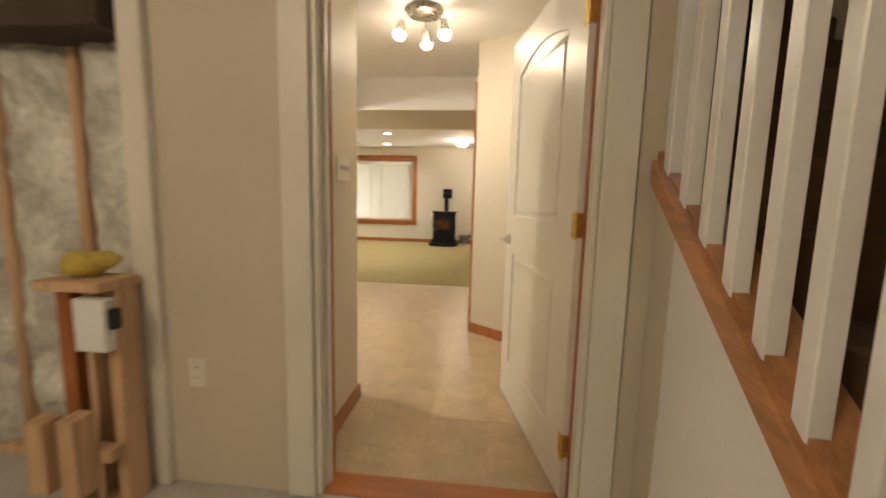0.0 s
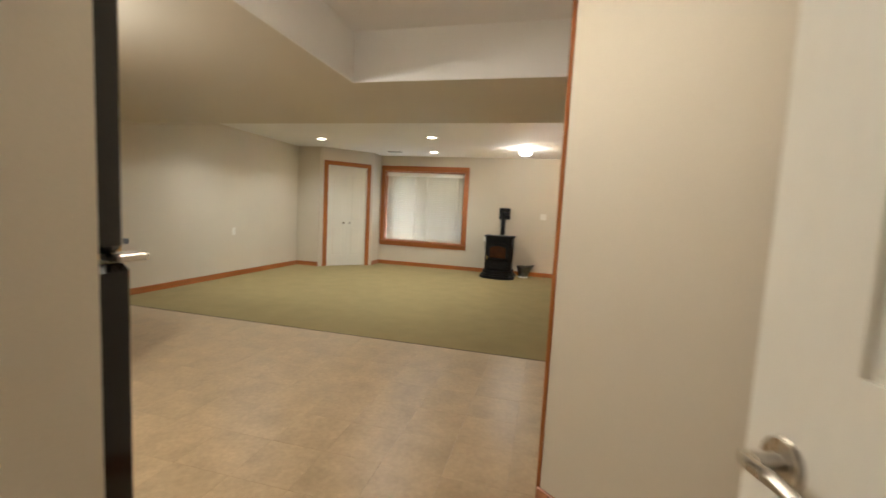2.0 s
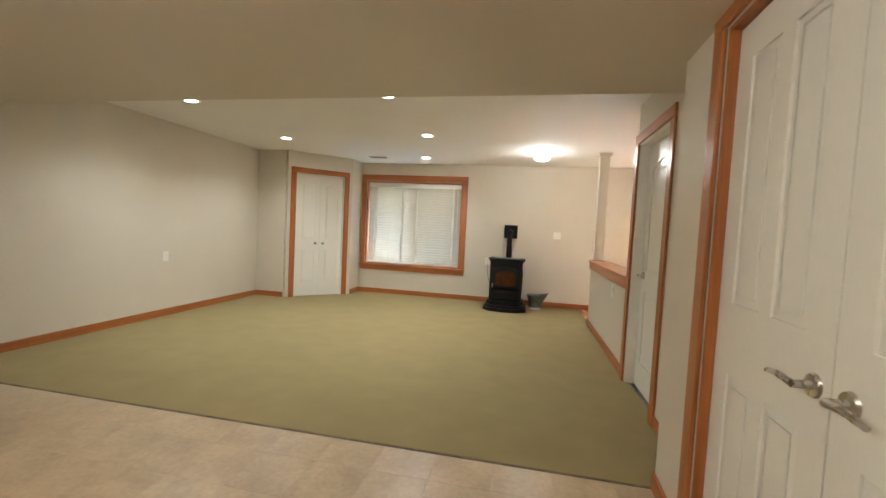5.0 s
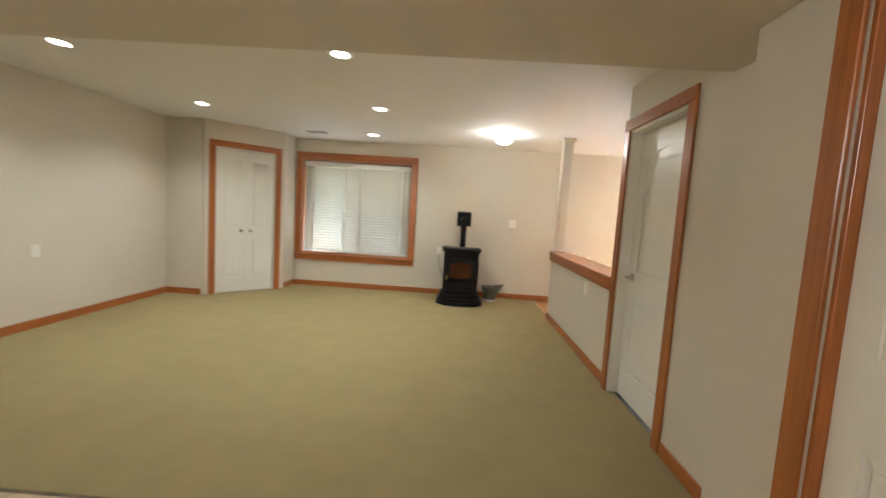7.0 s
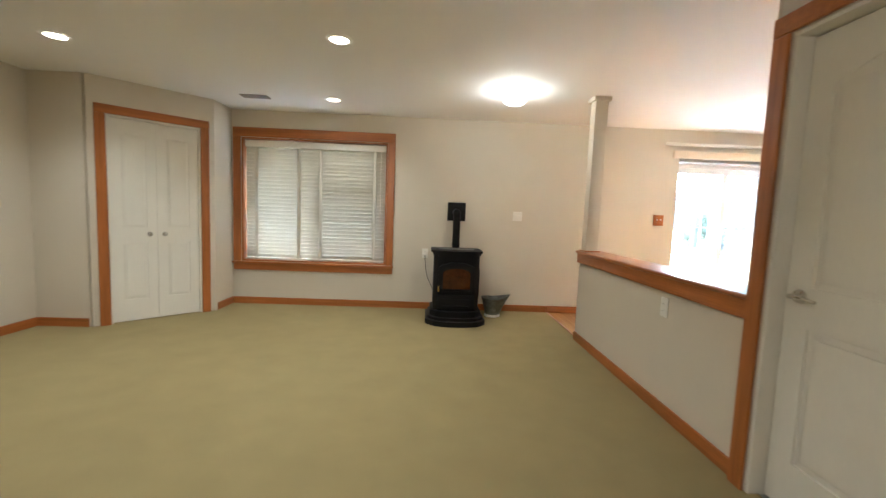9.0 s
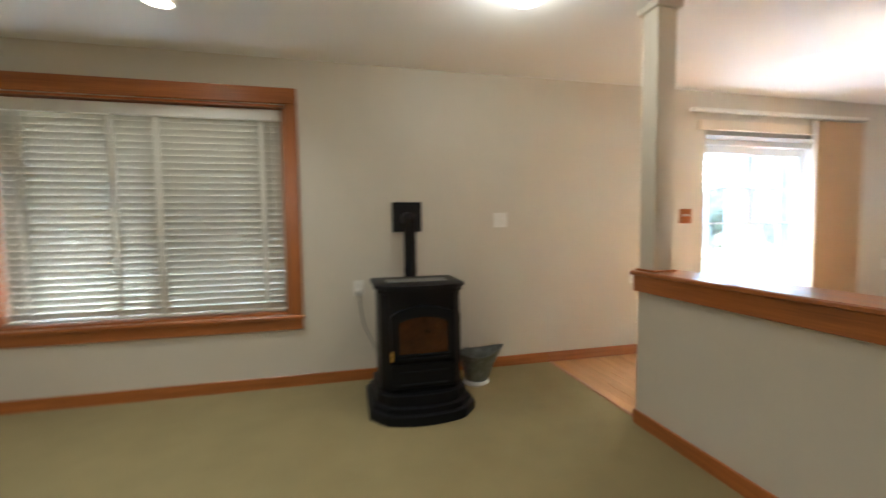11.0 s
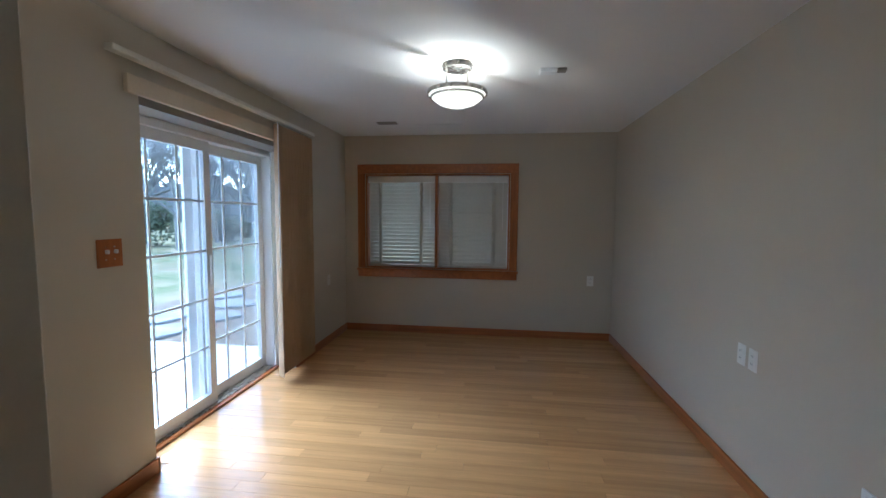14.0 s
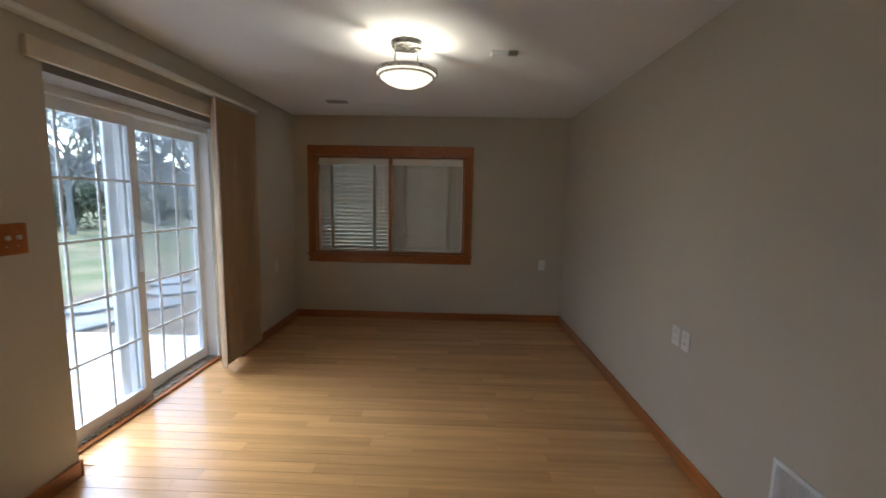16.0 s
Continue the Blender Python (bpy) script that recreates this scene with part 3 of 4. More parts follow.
def window(name, m, w, h, d, mh, mv, label, mullion, sashes, cw=0.095):
    """An opening 0..w by 0..h seen from -y; wooden casing, stool, apron, wooden reveal, sashes with glass at depth d."""
    wd = thing(name, m, label, "window", kind="structure")
    part("casing_side", bx(-cw, -0.003, -0.02, -0.001, 0.0, h + 0.003, r=0.004), mv, wd)
    part("casing_side", bx(w + 0.003, w + cw, -0.02, -0.001, 0.0, h + 0.003, r=0.004), mv, wd)
    part("casing_head", bx(-cw, w + cw, -0.022, -0.001, h + 0.003, h + cw + 0.02, r=0.004), mh, wd)
    part("window_sill", bx(-cw - 0.012, w + cw + 0.012, -0.04, -0.001, -0.028, -0.001, r=0.005), mh, wd)
    part("apron", bx(-cw, w + cw, -0.02, -0.001, -0.108, -0.029, r=0.004), mh, wd)
    part("reveal", bx(0.001, 0.018, 0.001, d, 0.001, h - 0.001), mv, wd)
    part("reveal", bx(w - 0.018, w - 0.001, 0.001, d, 0.001, h - 0.001), mv, wd)
    part("reveal", bx(0.018, w - 0.018, 0.001, d, h - 0.018, h - 0.001), mh, wd)
    part("reveal", bx(0.018, w - 0.018, 0.001, d, 0.001, 0.018), mh, wd)
    if mullion:
        part("mullion", bx(w / 2 - 0.017, w / 2 + 0.017, 0.008, d, 0.018, h - 0.018, r=0.003), mv, wd)
    for x0, x1, dy in sashes:
        fr = bmesh.new()
        s = 0.045
        for b in ((x0, x0 + s, 0.018, h - 0.018), (x1 - s, x1, 0.018, h - 0.018), (x0 + s, x1 - s, 0.018, 0.018 + s), (x0 + s, x1 - s, h - 0.018 - s, h - 0.018)):
            box(fr, b[0], b[1], d - 0.045 + dy, d - 0.015 + dy, b[2], b[3])
        sash = part("window_frame", fr, WHITER, wd, "white vinyl sash")
        g = part("pane", bx(x0 + s, x1 - s, d - 0.033 + dy, d - 0.028 + dy, 0.018 + s, h - 0.018 - s), GLASS, sash)
        g.visible_shadow = False
    x0, x1, _ = sashes[-1]
    part("insect_screen", bx(x0 + 0.02, x1 - 0.005, d - 0.006, d - 0.004, 0.03, h - 0.03), MESH, wd, "fine grey insect screen")
    return wd


window("window_1", pose(-3.215, FAR, 0.54), 1.78, 1.52, 0.19, TX, TZ, "wide sliding window in a stained wooden casing", False,
       [(0.018, 0.90, 0.0), (0.84, 1.762, -0.032)])
blind("window_blind", pose(-3.193, FAR + 0.075, 0.565), 1.735, 1.47, -62, "white two-inch slat blind lowered over the wide window", (0.14, 0.66, 0.93, 1.60))
window("window_2", pose(R2X, 9.42, 0.79, 0, 0, -90), 1.74, 1.14, 0.19, TY, TZ, "sliding window with two lights in a stained wooden casing", True,
       [(0.018, 0.853, 0.0), (0.887, 1.722, 0.0)])
for k, (x, til) in enumerate([(0.02, -57), (0.89, -62)]):
    blind("window_blind", pose(R2X, 9.42, 0.81, 0, 0, -90) @ pose(x, 0.075, 0), 0.828, 1.10, til, "white slat blind lowered in one half of the side window", (0.15, 0.66))


# ---- patio door ----
pd = thing("patio_door", pose(2.20, FAR, 0), "white sliding patio door with a grid of muntins", "door", kind="structure")
W, DH = 1.64, 2.06
part("frame_side", bx(0.001, 0.02, 0.20, 0.36, 0, 2.0, r=0.003), WHITER, pd)
part("frame_side", bx(W - 0.02, W - 0.001, 0.20, 0.36, 0, 2.0, r=0.003), WHITER, pd)
part("frame_head", bx(0.02, W - 0.02, 0.20, 0.36, 1.95, 2.0, r=0.003), WHITER, pd)
part("sill_track", bx(0.02, W - 0.02, 0.20, 0.36, -0.01, 0.022, r=0.003), NICKEL, pd, "aluminium sill track")
part("floor_trim", bx(0.06, W - 0.001, 0.16, 0.20, 0.0, 0.016, r=0.003), TX, pd, "stained wooden sill trim")
part("head_fill", bx(0.001, W - 0.001, 0.20, 0.36, 2.0, DH), WHITER, pd)
for k, (x0, x1, y0) in enumerate([(0.02, 0.86, 0.225), (0.80, 1.62, 0.285)]):
    fr = bmesh.new()
    s, z0, z1 = 0.062, 0.024, 1.948
    for b in ((x0, x0 + s, z0, z1), (x1 - s, x1, z0, z1), (x0 + s, x1 - s, z0, z0 + 0.085), (x0 + s, x1 - s, z1 - 0.07, z1)):
        box(fr, b[0], b[1], y0, y0 + 0.038, b[2], b[3])
    pan = part("door_panel", fr, WHITER, pd)
    g = part("pane", bx(x0 + s, x1 - s, y0 + 0.016, y0 + 0.021, z0 + 0.085, z1 - 0.07), GLASS, pan)
    g.visible_shadow = False
    gw, gh = x1 - x0 - 2 * s, z1 - z0 - 0.155
    for i in (1, 2):
        part("muntin", bx(x0 + s + gw * i / 3 - 0.008, x0 + s + gw * i / 3 + 0.008, y0 + 0.008, y0 + 0.015, z0 + 0.085, z1 - 0.07), WHITER, pan)
    for i in range(1, 5):
        z = z0 + 0.085 + gh * i / 5
        part("muntin", bx(x0 + s, x1 - s, y0 + 0.0065, y0 + 0.0145, z - 0.008, z + 0.008), WHITER, pan)
part("insect_screen", bx(0.82, 1.60, 0.345, 0.347, 0.03, 1.94), MESH, pd, "fine grey insect screen")
part("screen_stile", bx(0.735, 0.82, 0.335, 0.358, 0.03, 1.94, r=0.003), WHITER, pd)
part("pull_handle", bx(0.82, 0.84, 0.205, 0.225, 0.92, 1.14, r=0.005), WHITER, pd)
solid("trim_patio_reveal", bx(2.246, 3.839, FAR + 0.02, FAR + 0.199, 2.0, 2.055), TAUPE, "taupe painted reveal over the patio door", "trim")
solid("trim_patio_fascia", bx(2.155, 3.95, FAR - 0.03, FAR - 0.002, 2.035, 2.125, r=0.003), CREAM, "cream fascia board over the patio door", "trim")
vb = thing("vertical_blind", pose(0, 0, 0), "tan vertical blind drawn aside beside the patio door", "window blind")
part("headrail", bx(2.03, 4.15, FAR - 0.085, FAR - 0.035, 2.185, 2.215, r=0.004), WHITE, vb, "cream headrail")
for x in (2.3, 3.2, 4.1):
    part("bracket", bx(x - 0.015, x + 0.015, FAR - 0.07, FAR - 0.001, 2.215, 2.222), WHITE, vb)
bm = bmesh.new()
pts = [(-0.044, 0.0), (-0.022, 0.004), (0, 0.0055), (0.022, 0.004), (0.044, 0.0)]
outline(bm, pts + [(x, y - 0.0014) for x, y in pts[::-1]], 0.06, 2.165)
vane = mesh("vane", bm, VANE, True)
for k in range(13):
    o = new("vane", vane)
    o.parent = vb
    o.matrix_local = pose(3.48 + 0.051 * k, FAR - 0.060, 0, 0, 0, (58 if k < 1 else 3) + random.uniform(-1.5, 1.5))
bm = bmesh.new()
rod(bm, (3.435, FAR - 0.10, 2.18), (3.43, FAR - 0.10, 1.0), 0.004, n=8)
part("wand", bm, WHITER, vb, "white control wand")
bm = bmesh.new()
rod(bm, (3.45, FAR - 0.09, 2.18), (3.455, FAR - 0.09, 0.30), 0.002, n=6)
part("cord", bm, CREAM, vb)

# ---- outdoors ----
GZ = -0.13
# unseen slab added to keep the sky off the wide window's slats
solid("deck_overhead", bx(-5.2, 1.0, FAR + 0.76, FAR + 2.3, 2.45, 2.60), CREAM, "unseen cream slab added above the window to shade the blind", "roof")
# unseen strip added over the openings, cuts steep sky light
solid("roof_eave", bx(-5.2, 5.9, FAR + 0.20, FAR + 0.75, 2.50, 2.62), CREAM, "unseen cream slab added along the house to cut the sky light", "roof")
bm = bmesh.new()
bmesh.ops.create_grid(bm, x_segments=90, y_segments=90, size=300, matrix=Matrix.Translation((0, 309.9, GZ - 0.02)))
for v in bm.verts:
    v.co.z += 0.5 * noise.noise(v.co * 0.01) * min(1, max(0, (v.co.y - 40) / 60))
solid("ground", bm, LAWN, "patchy winter lawn with fallen leaves", "lawn")
bm = bmesh.new()
box(bm, -6, 12, 9.9, 13.6, GZ - 0.3, GZ - 0.012)
solid("garden_bed", bm, SOIL, "dark bed of leaf litter", "ground")
solid("patio", bx(0.2, 4.66, 10.05, 12.05, GZ - 0.2, GZ + 0.03, r=0.01), CONC, "pale concrete patio slab", "pavement")
path = thing("stone_path", pose(0, 0, 0), "path of irregular grey flagstones", "path", kind="structure")
rnd = random.Random(4)
for sx, sy, r in [(5.0, 12.25, 0.42), (5.75, 12.75, 0.42), (5.95, 12.0, 0.40), (6.8, 12.35, 0.42), (7.7, 12.1, 0.45), (7.5, 12.95, 0.38), (8.6, 12.5, 0.42), (9.6, 12.3, 0.45), (10.6, 12.7, 0.42)]:
    bm = bmesh.new()
    outline(bm, [(sx + r * rnd.uniform(0.75, 1.1) * math.cos(a), sy + r * rnd.uniform(0.65, 0.95) * math.sin(a)) for a in [2 * math.pi * (k + rnd.uniform(-0.2, 0.2)) / 8 for k in range(8)]], GZ - 0.05, GZ + 0.03)
    soften(bm, 0.012)
    part("flagstone", bm, FLAG, path)


def limb(bm, a, b, r0, r1, n):
    """An open tapered tube, quick to add."""
    u = (b - a).orthogonal().normalized()
    v = (b - a).cross(u).normalized()
    ring = [[bm.verts.new(p + (u * math.cos(2 * math.pi * k / n) + v * math.sin(2 * math.pi * k / n)) * r) for k in range(n)] for p, r in ((a, r0), (b, r1))]
    for k in range(n):
        bm.faces.new((ring[0][k], ring[0][(k + 1) % n], ring[1][(k + 1) % n], ring[1][k]))


def tree(x, y, h, seed, name="bare_tree", label="bare grey-brown deciduous tree"):
    rnd = random.Random(seed)
    t = thing(name, pose(x, y, GZ - 0.03), label, "tree")
    trunk, twigs = bmesh.new(), bmesh.new()

    def grow(bm, p, d, length, r, depth):
        q = p + d * length
        limb(bm, p, q, r, r * 0.72, 6 if depth < 2 else 3)
        if depth >= 6:
            return
        for k in range(3 if depth else 4):
            a = Vector((rnd.uniform(-1, 1), rnd.uniform(-1, 1), rnd.uniform(-0.35, 0.8)))
            nd = (d * 0.75 + a * 0.8).normalized()
            grow(trunk if depth < 1 else twigs, p + d * length * rnd.uniform(0.65, 1.0), nd, length * rnd.uniform(0.6, 0.82), max(r * 0.58, 0.006), depth + 1)

    grow(trunk, Vector((0, 0, 0)), Vector((rnd.uniform(-0.1, 0.1), rnd.uniform(-0.1, 0.1), 1)).normalized(), h * 0.24, h * 0.016, 0)
    part("trunk", trunk, BARK, t)
    part("crown", twigs, BARK, t)
    return t


tree(11.5, 19.5, 8.5, 3)
tree(16.5, 21.5, 9.0, 5)
tree(21.0, 23.0, 9.5, 8)
tree(14.0, 27.0, 10.0, 11)
tree(27.0, 27.0, 9.5, 14)
for k, (tx, ty, th) in enumerate([(20.0, 19.6, 8.5), (24.5, 22.6, 10.0), (15.6, 22.4, 8.0), (19.0, 25.5, 11.0), (23.0, 19.8, 9.0), (26.0, 24.5, 11.0), (30.0, 26.0, 12.0)]):
    tree(tx, ty, th, 30 + k)


def bush(x, y, w, h, seed, label):
    rnd = random.Random(seed)
    t = thing("evergreen_bush", pose(x, y, GZ - 0.03), label, "bush")
    stems, leaves = bmesh.new(), bmesh.new()
    for k in range(14):
        rod(stems, (rnd.uniform(-0.3, 0.3) * w, rnd.uniform(-0.3, 0.3) * w, 0), (rnd.uniform(-0.8, 0.8) * w, rnd.uniform(-0.8, 0.8) * w, h * rnd.uniform(0.5, 0.9)), 0.03, 0.01, 5)
    lobes = [(rnd.uniform(-0.7, 0.7) * w, rnd.uniform(-0.6, 0.6) * w, h * rnd.uniform(0.25, 0.75), rnd.uniform(0.3, 0.5)) for k in range(9)]
    for k in range(5200):
        lx, ly, lz, lr = rnd.choice(lobes)
        d = Vector((rnd.gauss(0, 1), rnd.gauss(0, 1), rnd.gauss(0, 1))).normalized() * rnd.uniform(0.55, 1.05)
        c = Vector((lx + d.x * w * lr, ly + d.y * w * lr, max(0.03, lz + d.z * h * lr * 0.8)))
        s = rnd.uniform(0.06, 0.14)
        u = Vector((rnd.uniform(-1, 1), rnd.uniform(-1, 1), rnd.uniform(-1, 1))).normalized()
        v = u.orthogonal().normalized()
        leaves.faces.new([leaves.verts.new(c + u * s), leaves.verts.new(c + v * s * 0.5), leaves.verts.new(c - u * s), leaves.verts.new(c - v * s * 0.5)])
    part("stems", stems, BARK, t)
    part("foliage", leaves, LEAF, t)


bush(17.5, 24.6, 1.7, 2.5, 2, "dark green broad evergreen bush behind the lawn")
bush(15.0, 26.5, 1.6, 2.1, 6, "dark olive evergreen bush behind the lawn")
bush(22.5, 23.5, 1.5, 1.9, 7, "dark green evergreen bush behind the lawn")
bm = bmesh.new()
n = 260
for k in range(n):
    a0, a1 = math.pi * k / n, math.pi * (k + 1) / n
    hgt = 7 + 3.5 * noise.noise(Vector((k * 0.21, 0, 0))) + 2.0 * noise.noise(Vector((k * 0.9, 3, 0)))
    p = [(75 * math.cos(a) + 10, 75 * math.sin(a) + 12) for a in (a0, a1)]
    outline(bm, [p[0], p[1], (p[1][0] * 1.01, p[1][1] * 1.01), (p[0][0] * 1.01, p[0][1] * 1.01)], GZ - 1, hgt)
solid("backdrop", bm, WOODS, "grey-brown leafless woods far off", "woods")


# ---- lamps ----
can = thing("recessed_light", pose(CANS[0][0], CANS[0][1], CEIL_Z), "round recessed ceiling downlight, lit, with a white ring", "ceiling light", "recessed ceiling lights")
bm = bmesh.new()
lathe(bm, [(0.062, 0.0), (0.066, -0.006), (0.088, -0.004), (0.092, 0.0)], n=36)
part("trim_ring", bm, WHITER, can, "", True)
bm = bmesh.new()
lathe(bm, [(0.0005, -0.0035), (0.062, -0.002), (0.064, 0.0)], n=28)
part("bulb", bm, BULB, can, "lit bulb", True)
for cx, cy in CANS[1:]:
    copy_thing(can, pose(cx, cy, CEIL_Z))

dm = thing("flush_ceiling_light", pose(-0.14, 8.40, CEIL_Z), "round glass flush ceiling light, lit", "ceiling light")
bm = bmesh.new()
lathe(bm, [(0.0005, 0), (0.085, 0), (0.085, -0.018), (0.06, -0.03), (0.0005, -0.03)], n=32)
part("base", bm, WHITER, dm, "", True)
bm = bmesh.new()
lathe(bm, [(0.055, -0.030), (0.10, -0.045), (0.112, -0.070), (0.108, -0.095), (0.08, -0.12), (0.04, -0.132), (0.0005, -0.135)], n=32)
gl = part("glass_dome", bm, DOME, dm, "glowing frosted glass dome", True)
gl.visible_shadow = False

# unseen dome added as a body for the kitchen fill lamp
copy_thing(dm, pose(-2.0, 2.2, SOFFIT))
# unseen dome added as a body for the foyer fill lamp
copy_thing(dm, pose(-0.8, -1.7, HALL_Z + 0.1))

sf = thing("semi_flush_light", pose(2.95, 8.10, CEIL_Z), "semi-flush glass bowl ceiling light with nickel rings, lit", "ceiling light")
bm = bmesh.new()
lathe(bm, [(0.0005, -0.001), (0.095, -0.001), (0.100, -0.010), (0.095, -0.03), (0.0005, -0.032)], n=36)
part("canopy", bm, NICKEL, sf, "brushed nickel canopy", True)
AX = Matrix.Rotation(radians(-43), 4, "Z")
for sx in (-1, 1):
    bm = bmesh.new()
    rod(bm, AX @ Vector((sx * 0.088, 0, -0.03)), AX @ Vector((sx * 0.092, 0, -0.19)), 0.005, n=8)
    part("rod", bm, NICKEL, sf)
bm = bmesh.new()
lathe(bm, [(0.178, -0.165), (0.190, -0.165), (0.192, -0.185), (0.180, -0.187), (0.176, -0.175), (0.178, -0.165)], n=48)
part("ring", bm, NICKEL, sf, "brushed nickel ring", True)
bm = bmesh.new()
lathe(bm, [(0.158, -0.190), (0.170, -0.190), (0.172, -0.206), (0.160, -0.207), (0.158, -0.190)], n=48)
part("ring", bm, NICKEL, sf, "brushed nickel ring", True)
bm = bmesh.new()
lathe(bm, [(0.185, -0.176), (0.172, -0.196), (0.155, -0.212), (0.12, -0.238), (0.07, -0.257), (0.0005, -0.263)], n=48)
part("bowl", bm, BOWL, sf, "glowing frosted glass bowl", True)
# unseen plates added beside the bulbs to cut the ceiling light into a band
bm = bmesh.new()
for y in (-0.052, 0.052):
    box(bm, -0.15, 0.15, y - 0.002, y + 0.002, -0.20, -0.156, AX)
box(bm, -0.15, 0.15, -0.052, 0.052, -0.204, -0.20, AX)
part("socket_tray", bm, NICKEL, sf)

tr = thing("track_light", pose(0.0, 2.25, HALL_Z), "chrome ceiling spotlight cluster with three lit heads", "ceiling light")
bm = bmesh.new()
lathe(bm, [(0.0005, -0.001), (0.13, -0.001), (0.135, -0.012), (0.12, -0.035), (0.0005, -0.04)], n=36)
part("canopy", bm, NICKEL, tr, "", True)
for dx, dy, tx, ty in [(-0.16, -0.05, -0.5, 1.6), (0.0, 0.14, 0.0, 3.6), (0.15, -0.04, 0.5, 1.7)]:
    p = Vector((dx, dy, -0.185))
    d = (Vector((tx, ty - 2.25, -HALL_Z)) - p).normalized()
    bm = bmesh.new()
    rod(bm, p - d * 0.11, p - d * 0.015, 0.026, 0.042, 20)
    rod(bm, (dx * 0.5, dy * 0.5, -0.03), p - d * 0.1, 0.007, n=8)
    hd = part("spot_head", bm, NICKEL, tr, "", True)
    bm = bmesh.new()
    bmesh.ops.create_uvsphere(bm, u_segments=18, v_segments=10, radius=0.042, matrix=Matrix.Translation(p - d * 0.012))
    b = part("bulb", bm, BULB, hd, "lit reflector bulb", True)
    b.visible_shadow = False


# ---- stove corner ----
st = thing("pellet_stove", pose(-0.57, 0, 0), "black cast-iron pellet stove with an arched fire window", "stove")


def bowed(hw, yf, yb, bow, z0, z1, cut=0.07, r=0.006):
    n = 12
    front = [(-hw + cut + (2 * hw - 2 * cut) * k / n, yf + bow * (2 * k / n - 1) ** 2) for k in range(n + 1)]
    pts = [(-hw, yf + bow + cut * 1.2)] + front + [(hw, yf + bow + cut * 1.2), (hw, yb), (-hw, yb)]
    bm = bmesh.new()
    outline(bm, pts, z0, z1)
    if r:
        bmesh.ops.bevel(bm, geom=list(bm.edges), offset=r, segments=2, affect="EDGES", profile=0.5, clamp_overlap=True)
    return bm


part("pedestal", bowed(0.335, 8.825, 9.42, 0.045, 0.004, 0.060, 0.09), IRON, st, "", True)
part("pedestal_step", bowed(0.310, 8.865, 9.41, 0.040, 0.060, 0.092, 0.08), IRON, st, "", True)
part("pedestal_step", bowed(0.285, 8.905, 9.40, 0.035, 0.092, 0.155, 0.07), IRON, st, "", True)
part("body", bowed(0.255, 8.965, 9.40, 0.020, 0.155, 0.770, 0.045), IRON, st, "", True)
part("top_plate", bowed(0.290, 8.925, 9.42, 0.030, 0.795, 0.822, 0.07, 0.009), IRON, st, "", True)
part("cornice", bowed(0.270, 8.945, 9.41, 0.025, 0.770, 0.795, 0.055), IRON, st, "", True)
part("top_grille", bx(-0.20, 0.20, 9.12, 9.26, 0.8222, 0.827, r=0.002), GALV, st, "grey steel top grille")
XZ = Matrix(((1, 0, 0, 0), (0, 0, 1, 0), (0, 1, 0, 0), (0, 0, 0, 1)))


def arched(hw, z0, z1, rise, y0, y1):
    bm = bmesh.new()
    n = 14
    outline(bm, [(-hw, z0), (hw, z0)] + [(hw - 2 * hw * k / n, z1 + rise * math.sin(math.pi * k / n) ** 0.7) for k in range(n + 1)], y0, y1, XZ)
    return bm


bm = arched(0.20, 0.36, 0.64, 0.055, 8.945, 8.972)
soften(bm, 0.004)
dr = part("fire_door", bm, IRON, st)
part("fire_window", arched(0.150, 0.405, 0.590, 0.040, 8.941, 8.9445), EMBER, dr, "amber fire window")
for z in (0.372, 0.392):
    part("door_rib", bx(-0.165, 0.165, 8.934, 8.945, z, z + 0.008, r=0.002), IRON, dr)
part("ash_door", bx(-0.205, 0.205, 8.952, 8.968, 0.185, 0.335, r=0.006), IRON, st)
part("ash_door_rib", bx(-0.15, 0.15, 8.945, 8.953, 0.205, 0.215, r=0.002), IRON, st)
part("ash_door_rib", bx(-0.15, 0.15, 8.945, 8.953, 0.285, 0.293, r=0.002), IRON, st)
bm = bmesh.new()
rod(bm, (-0.198, 8.945, 0.405), (-0.198, 8.915, 0.405), 0.008)
rod(bm, (-0.198, 8.915, 0.375), (-0.198, 8.915, 0.435), 0.010, 0.007)
part("door_handle", bm, BRASS, st, "brass spring handle", True)
bm = bmesh.new()
for k in range(5):
    rod(bm, (0.2555, 9.05 + 0.06 * k, 0.30), (0.2575, 9.05 + 0.06 * k, 0.62), 0.006, n=6)
part("side_louvres", bm, IRON, st)
bm = bmesh.new()
rod(bm, (0.01, 9.50, 0.30), (0.01, 9.50, 1.235), 0.045, n=24)
rod(bm, (0.01, 9.50, 0.84), (0.01, 9.50, 0.87), 0.049, n=24)
rod(bm, (0.01, 9.50, 0.35), (0.01, 9.40, 0.35), 0.045, n=20)
bmesh.ops.create_uvsphere(bm, u_segments=20, v_segments=12, radius=0.049, matrix=pose(0.01, 9.50, 1.235))
rod(bm, (0.01, 9.50, 1.235), (0.01, 9.665, 1.245), 0.047, n=24)
part("flue_pipe", bm, IRON, st, "", True)
part("wall_plate", bx(-0.098, 0.128, 9.655, 9.679, 1.137, 1.367, r=0.004), IRON, st)
curve = bpy.data.curves.new("power_cord", "CURVE")
curve.dimensions, curve.bevel_depth = "3D", 0.004
sp = curve.splines.new("BEZIER")
cp = [(-0.365, 9.655, 0.70), (-0.33, 9.62, 0.45), (-0.25, 9.50, 0.28), (-0.24, 9.40, 0.25)]
sp.bezier_points.add(len(cp) - 1)
for p, c in zip(sp.bezier_points, cp):
    p.co = c
    p.handle_left_type = p.handle_right_type = "AUTO"
